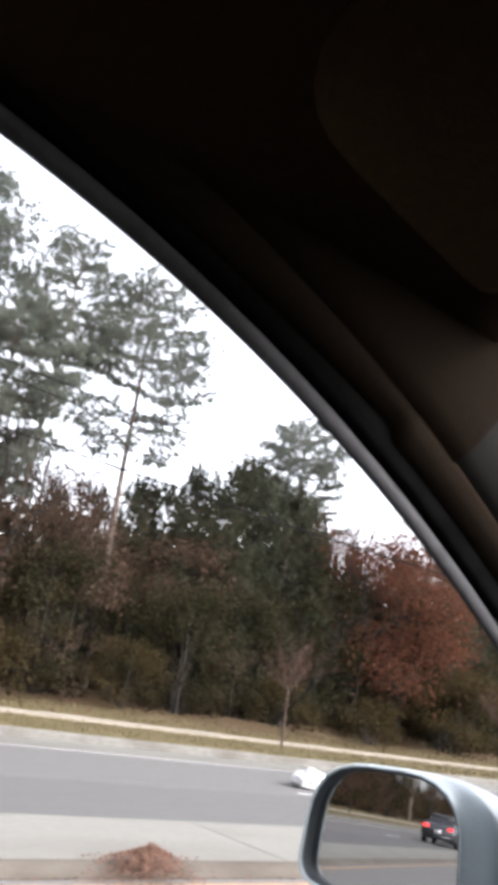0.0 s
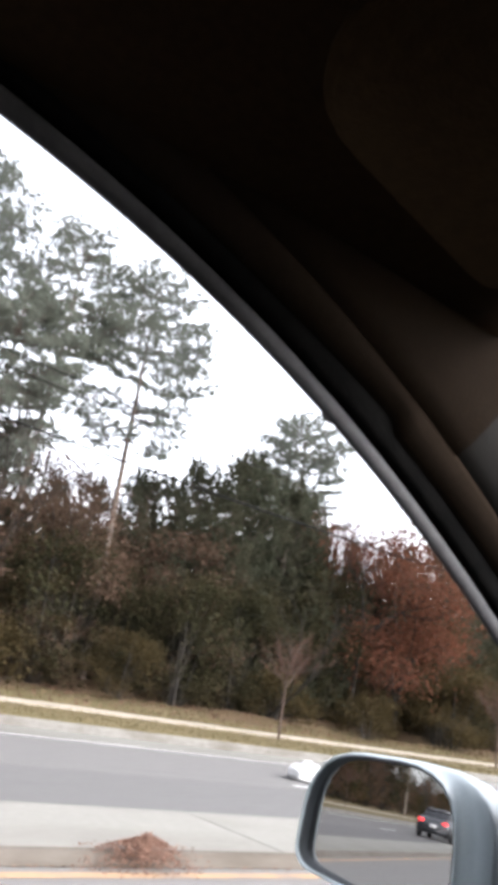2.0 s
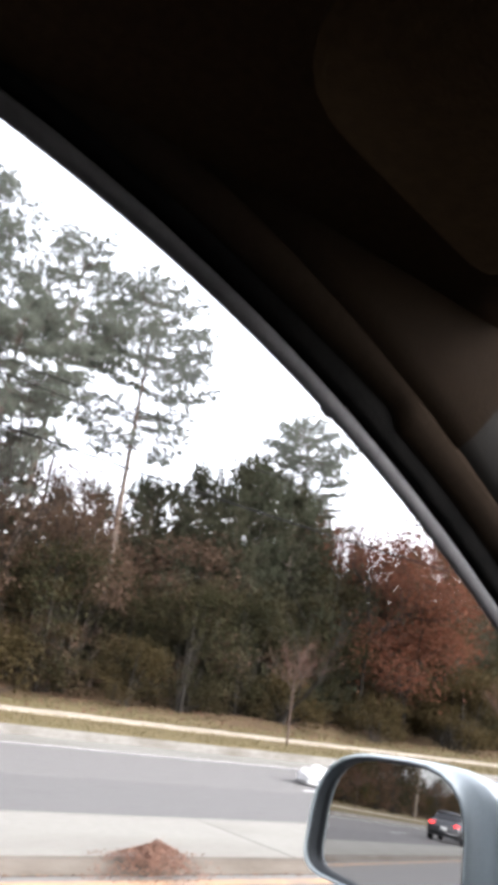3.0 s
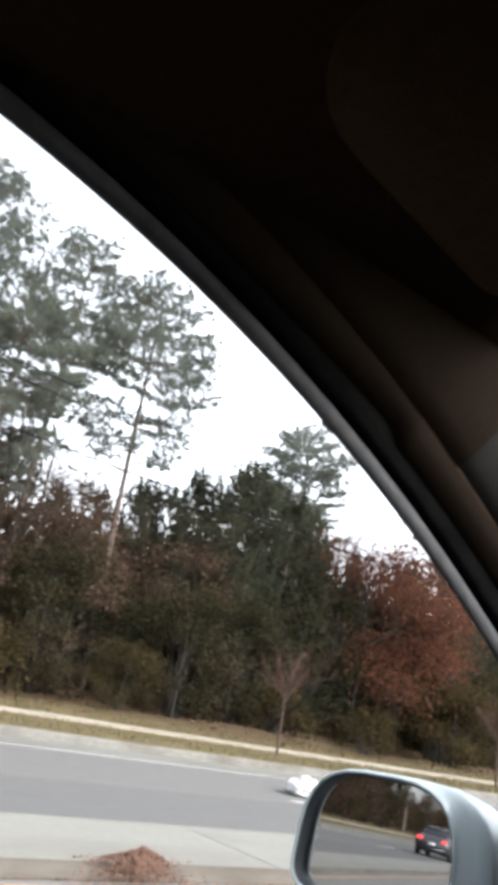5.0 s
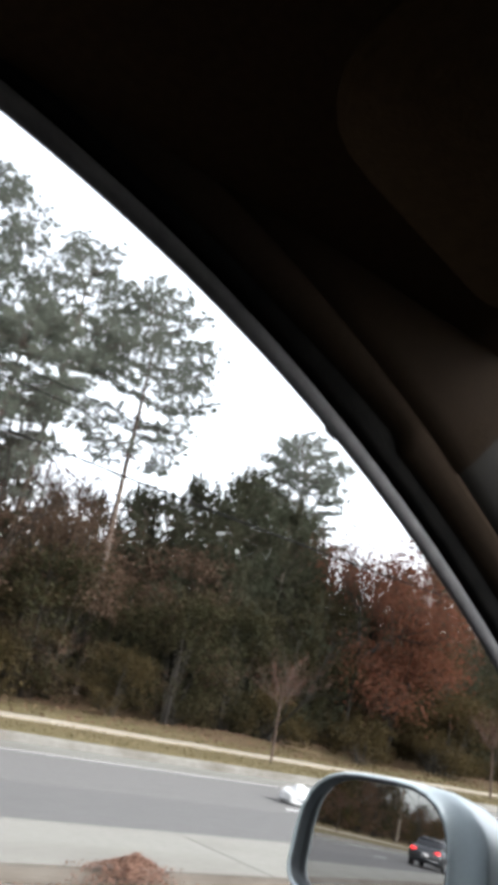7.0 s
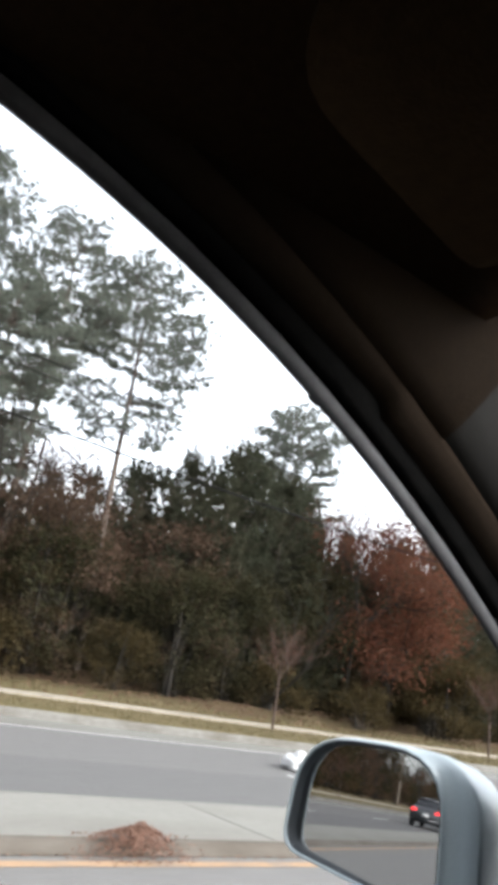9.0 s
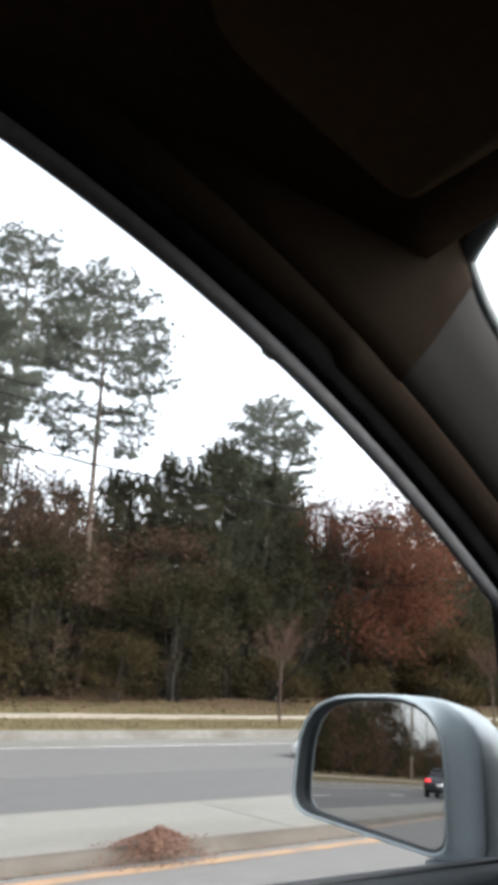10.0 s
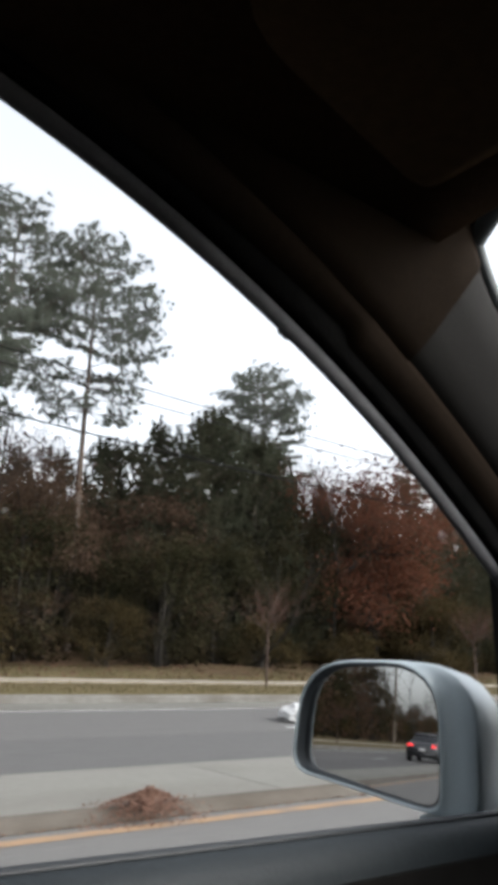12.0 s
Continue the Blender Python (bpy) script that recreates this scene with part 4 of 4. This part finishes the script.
def windshield_corner():
    """The rounded upper corner of the windshield opening: a rubber lip and the trim flange behind it."""
    a, c, b = Vector((0.546, 0.378, 1.478)), Vector((0.474, 0.372, 1.550)), Vector((0.483, 0.16, 1.590))
    ts = [k / 24 for k in range(25)]
    line = [a * (1 - t) ** 2 + c * 2 * t * (1 - t) + b * t * t for t in ts]
    line = [a + (a - line[1]) * 3] + line
    lip = Tubes()
    lip.add([p[:] for p in line], [0.0085] * len(line), 10)
    under("windshield_lip", lip.mesh("windshield_lip", WINDSHIELD_RUBBER_GLARE), car, "rounded grey rubber corner of the windshield opening")
    bm = bmesh.new()
    rows = []
    for k, p in enumerate(line):
        t = k / (len(line) - 1)
        out = Vector((-0.03, 0.03, 0.016)).lerp(Vector((-0.06, 0.0, 0.02)), t)
        rows.append([bm.verts.new(p + out * f + Vector((0, 0, 0.004 * math.sin(f * math.pi)))) for f in (0.0, 0.35, 0.7, 1.0)])
    for p, q in zip(rows, rows[1:]):
        for i in range(3):
            bm.faces.new((p[i], p[i + 1], q[i + 1], q[i]))
    ob = part("corner_trim", bm, TRIM_GREY, car, "grey-beige trim round the windshield corner, shade in its tone")
    thick = ob.modifiers.new("thickness", "SOLIDIFY")
    thick.thickness, thick.offset = 0.004, 1.0


windshield_corner()


def sheet(name, pts, material, label="", thick=0.02):
    """A closed slab on a ring of points, with thickness along its normal."""
    bm = bmesh.new()
    lo = [bm.verts.new(p) for p in pts]
    f = bm.faces.new(lo)
    f.normal_update()
    r = bmesh.ops.extrude_face_region(bm, geom=[f])
    for v in [g for g in r["geom"] if isinstance(g, bmesh.types.BMVert)]:
        v.co += f.normal * thick
    return part(name, bm, material, car, label, smooth=False)


def headliner():
    bm = bmesh.new()
    rows = []
    for i in range(25):
        x = -0.9 + 1.352 * i / 24
        row = []
        for j in range(17):
            y = 0.40 - 1.55 * j / 16
            c = (y + 0.375) / 0.775
            row.append(bm.verts.new((x, y, 1.575 - 0.055 * c * c - 0.05 * max(0, (x - 0.0)) ** 1.5)))
        rows.append(row)
    for a, b in zip(rows, rows[1:]):
        for i in range(16):
            bm.faces.new((a[i], a[i + 1], b[i + 1], b[i]))
    ob = part("headliner", bm, HEADLINER, car, "cloth headliner darkened by painted shade")
    s = ob.modifiers.new("thickness", "SOLIDIFY")
    s.thickness, s.offset = 0.03, 1.0
    return ob


headliner()


def rounded(pts, radii, seg=7):
    """A ring of 2D points with rounded corners."""
    out = []
    m = len(pts)
    for i in range(m):
        p, a, b = Vector(pts[i]), Vector(pts[i - 1]), Vector(pts[(i + 1) % m])
        r = radii[i]
        s, e = p + (a - p).normalized() * r, p + (b - p).normalized() * r
        for k in range(seg):
            t = k / (seg - 1)
            out.append(s * (1 - t) ** 2 + p * 2 * t * (1 - t) + e * t * t)
    return out


def sun_visor():
    bm = bmesh.new()
    pts = [(p.x, p.y) for p in rounded([(0.343, 0.270), (0.150, 0.243), (0.150, -0.10), (0.343, -0.10)], [0.022, 0.06, 0.03, 0.03])]
    lo = [bm.verts.new((x, y, 1.475 - 0.04 * (x - 0.2))) for x, y in pts]
    f = bm.faces.new(lo)
    r_ = bmesh.ops.extrude_face_region(bm, geom=[f])
    for v in [g for g in r_["geom"] if isinstance(g, bmesh.types.BMVert)]:
        v.co.z += 0.022
    bmesh.ops.bevel(bm, geom=[e for e in bm.edges if abs(e.verts[0].co.z - e.verts[1].co.z) < 0.015], offset=0.006, segments=3, affect="EDGES")
    return part("sun_visor", bm, VISOR, car, "brown cloth sun visor folded up, shade in its tone")


sun_visor()

# unseen plain panels added to close the cabin and keep light out
sheet("floor_pan", [(-1.2, -1.2, 0.3), (1.6, -1.2, 0.3), (1.6, 0.48, 0.3), (-1.2, 0.48, 0.3)], CABIN_SHADE, "", 0.03)
sheet("rear_closing_panel", [(-0.9, -1.2, 0.3), (-0.9, 0.52, 0.3), (-0.9, 0.44, 1.6), (-0.9, -1.2, 1.6)], CABIN_SHADE, "", 0.03)
sheet("far_door", [(-0.9, -1.2, 0.3), (1.6, -1.2, 0.3), (1.6, -1.2, 1.0), (-0.9, -1.2, 1.0)], CABIN_SHADE, "", 0.03)
sheet("far_closing_panel", [(-0.9, -1.2, 1.0), (-0.35, -1.2, 1.0), (-0.30, -1.13, 1.56), (-0.9, -1.13, 1.6)], CABIN_SHADE, "", 0.03)


def door_panel():
    """Inner door: belt top, rounded shoulder and the upright panel below."""
    bm = bmesh.new()
    sec = [(0.500, 1.000), (0.500, 1.040), (0.492, 1.046), (0.485, 1.0455), (0.476, 1.042), (0.469, 1.035), (0.464, 1.025), (0.461, 1.010), (0.461, 0.995), (0.470, 0.990)]
    rows = []
    for k in range(31):
        x = -0.9 + 1.72 * k / 30
        dz = -0.022 * max(0.0, x - 0.1)
        rows.append([bm.verts.new((x, y, z + dz)) for y, z in sec])
    for a, b in zip(rows, rows[1:]):
        for i in range(len(sec)):
            j = (i + 1) % len(sec)
            bm.faces.new((a[i], a[j], b[j], b[i]))
    bm.faces.new(rows[0])
    bm.faces.new(rows[-1][::-1])
    return part("door_panel", bm, DOOR_GREY, car, "blue-grey plastic door top")


door_panel()


def belt_seal():
    """Thin black wiper strip where the glass drops into the door."""
    bm = bmesh.new()
    rows = []
    for k in range(25):
        x = -0.88 + 1.66 * k / 24
        dz = -0.022 * max(0.0, x - 0.1)
        rows.append([bm.verts.new((x, y, z + dz)) for y, z in ((0.488, 1.046), (0.489, 1.0485), (0.497, 1.049), (0.503, 1.046), (0.503, 1.030), (0.501, 1.030))])
    for a, b in zip(rows, rows[1:]):
        for i in range(6):
            bm.faces.new((a[i], a[(i + 1) % 6], b[(i + 1) % 6], b[i]))
    return part("belt_seal", bm, MIRROR_RIM, car, "thin black window wiper strip")


belt_seal()
# black card reaches high: it also paints the shade below the door top
sheet("door_card", [(-0.9, 0.452, 0.32), (0.80, 0.452, 0.32), (0.80, 0.4585, 1.007), (-0.9, 0.4585, 1.022)], CABIN_SHADE, "black lower door card, shade below the door top included", 0.02)
# front corner of the window: sail panel and division bar
sheet("sail_panel", [(0.755, 0.478, 1.02), (0.775, 0.468, 1.20), (0.93, 0.49, 1.10), (0.93, 0.50, 0.98)], BLACK_RUBBER, "black corner panel of the door window", 0.02)
sheet("dashboard", [(0.70, 0.46, 0.99), (0.70, -1.15, 0.99), (1.5, -1.15, 1.04), (1.5, 0.46, 1.04)], CABIN_SHADE, "", -0.3)


GLASS_N = (-0.9678, -0.2447, 0.052)


def mirror_frame():
    n = Vector((-0.948, -0.314, 0.055)).normalized()
    u = Vector((0, 0, 1)).cross(n).normalized()
    v = n.cross(u)
    return Vector((0.6906, 0.6533, 1.105)), u, v, n


def side_mirror():
    c, u, v, n = mirror_frame()
    ring = rounded([(-0.087, -0.059), (0.104, -0.087), (0.102, 0.076), (-0.078, 0.069)], [0.026, 0.024, 0.070, 0.066])

    def place(scale, du, dv, depth):
        mid = Vector((0.008, 0.0))
        return [c + u * (mid.x + (p.x - mid.x) * scale[0] + du) + v * (mid.y + (p.y - mid.y) * scale[1] + dv) - n * depth for p in ring]

    def loft(name, rings, material, parent, label="", cap=True, first=False):
        bm = bmesh.new()
        rows = [[bm.verts.new(p) for p in r] for r in rings]
        for a, b in zip(rows, rows[1:]):
            for i in range(len(a)):
                j = (i + 1) % len(a)
                bm.faces.new((a[i], a[j], b[j], b[i]))
        if cap:
            bm.faces.new(rows[-1])
        if first:
            bm.faces.new(rows[0][::-1])
        return part(name, bm, material, parent, label)

    body = loft("side_mirror", [place((0.965, 0.955), 0, 0, 0.002), place((0.978, 0.97), 0, 0, -0.003), place((1, 1), 0, 0, 0.0), place((1.02, 1.02), 0.002, 0.0, 0.006), place((1.10, 1.022), 0.0095, 0.0, 0.0095), place((1.168, 1.025), 0.017, 0.0, 0.013), place((1.182, 1.026), 0.0182, 0.0, 0.0155), place((1.184, 1.026), 0.0188, 0.0, 0.020), place((1.17, 1.02), 0.0235, 0.0, 0.045), place((1.132, 1.0), 0.0285, -0.002, 0.085), place((0.96, 0.93), 0.0385, -0.006, 0.125), place((0.70, 0.70), 0.046, -0.012, 0.15), place((0.34, 0.32), 0.047, -0.016, 0.163)], SILVER, car, "silver painted side mirror housing")
    loft("mirror_rim", [place((0.966, 0.956), 0, 0, 0.002), place((0.945, 0.93), 0, 0, 0.005), place((0.925, 0.90), 0, 0, 0.021)], RIM_GREY, body, "dark grey plastic rim", cap=False)
    # the glass is turned outwards in its housing
    gn = Vector(GLASS_N).normalized()
    turn = n.rotation_difference(gn).to_matrix()
    mid = c + u * 0.008 - n * 0.011

    def turned(scale, depth):
        return [mid + turn @ (p - mid) - gn * depth for p in place(scale, 0, 0, 0.011)]

    glass = loft("mirror_glass", [turned((0.942, 0.918), 0.003), turned((0.942, 0.918), 0.0)], MIRROR, body, "mirror glass", first=True)
    for p in glass.data.polygons:
        p.use_smooth = False
    bm = bmesh.new()
    for q, (a, b) in enumerate((((0.739, 0.585, 1.004), (0.775, 0.51, 0.998)),)):
        pts = []
        for t in (0, 0.5, 1):
            p = Vector(a).lerp(Vector(b), t)
            for dx, dz in ((-0.02, -0.02), (0.05, -0.02), (0.05, 0.012), (-0.02, 0.012)):
                pts.append(bm.verts.new(p + Vector((dx, 0, dz))))
        for k in range(2):
            for i in range(4):
                j = (i + 1) % 4
                bm.faces.new((pts[4 * k + i], pts[4 * k + j], pts[4 * k + 4 + j], pts[4 * k + 4 + i]))
        bm.faces.new(pts[:4])
        bm.faces.new(pts[-4:])
    part("mirror_arm", bm, SILVER, body, "grey mirror foot")


side_mirror()


# ---- outer body of the car ----
def flank(name, x0, x1, sec, label=""):
    """A body panel drawn out along x from a closed (y, z) outline, bowed a little towards its ends."""
    bm = bmesh.new()
    rows = []
    for k in range(13):
        t = k / 12
        dy = -0.012 * (2 * t - 1) ** 2
        rows.append([bm.verts.new((x0 + (x1 - x0) * t, y + dy, z)) for y, z in sec])
    for a, b in zip(rows, rows[1:]):
        for i in range(len(sec)):
            j = (i + 1) % len(sec)
            bm.faces.new((a[i], a[j], b[j], b[i]))
    bm.faces.new(rows[0])
    bm.faces.new(rows[-1][::-1])
    return part(name, bm, SILVER, car, label)


SKIN = [(0.515, 0.985), (0.545, 0.955), (0.572, 0.86), (0.580, 0.70), (0.565, 0.50), (0.545, 0.30), (0.515, 0.30)]
flank("outer_door", -0.88, 0.86, SKIN, "silver painted door skin")
flank("front_fender", 0.88, 1.95, SKIN, "silver painted fender")
flank("rear_fender", -2.2, -0.90, SKIN, "silver painted fender")
OPPOSITE = [(-0.70 - y - 0.01, z) for y, z in SKIN]
flank("outer_door", -0.88, 0.86, OPPOSITE, "silver painted door skin")
flank("front_fender", 0.88, 1.95, OPPOSITE, "silver painted fender")
flank("rear_fender", -2.2, -0.90, OPPOSITE, "silver painted fender")


def cap(name, x0, x1, height, y0=-1.22, y1=0.51, thick=0.02, material=None, label=""):
    """A bowed panel across the car. height(t): z along the way from x0 to x1."""
    bm = bmesh.new()
    rows = []
    for i in range(13):
        t = i / 12
        row = []
        for j in range(13):
            c = 2 * j / 12 - 1
            row.append(bm.verts.new((x0 + (x1 - x0) * t, y0 + (y1 - y0) * j / 12, height(t) - 0.05 * c**4)))
        rows.append(row)
    for a, b in zip(rows, rows[1:]):
        for i in range(12):
            bm.faces.new((a[i], a[i + 1], b[i + 1], b[i]))
    ob = part(name, bm, material or SILVER, car, label)
    sol = ob.modifiers.new("thickness", "SOLIDIFY")
    sol.thickness, sol.offset = thick, 1.0
    return ob


cap("hood", 1.15, 2.15, lambda t: 1.0 - 0.10 * t - 0.12 * t**4, label="silver painted hood")
cap("boot_lid", -2.35, -1.75, lambda t: 0.92 + 0.08 * t, label="silver painted boot lid")
cap("roof_panel", -1.15, 0.44, lambda t: 1.635 + 0.02 * math.sin(t * math.pi) - 0.055 * t**3, -1.10, 0.38, label="silver painted roof")
cap("rear_window", -1.75, -1.15, lambda t: 1.0 + 0.63 * t, -1.10, 0.38, 0.006, CAR_GLASS, "dark tinted rear window")
for wx in (-1.45, 1.38):
    for wy in (0.46, -1.17):
        bm = bmesh.new()
        bmesh.ops.create_cone(bm, cap_ends=True, segments=32, radius1=0.31, radius2=0.31, depth=0.2, matrix=Matrix.Translation((wx, wy, 0.31)) @ Matrix.Rotation(radians(90), 4, "X"))
        bmesh.ops.bevel(bm, geom=[g for g in bm.edges if g.is_manifold and abs(g.calc_face_angle(0)) > 1], offset=0.03, segments=2, affect="EDGES")
        part("wheel", bm, TYRE, car, "black tyre")
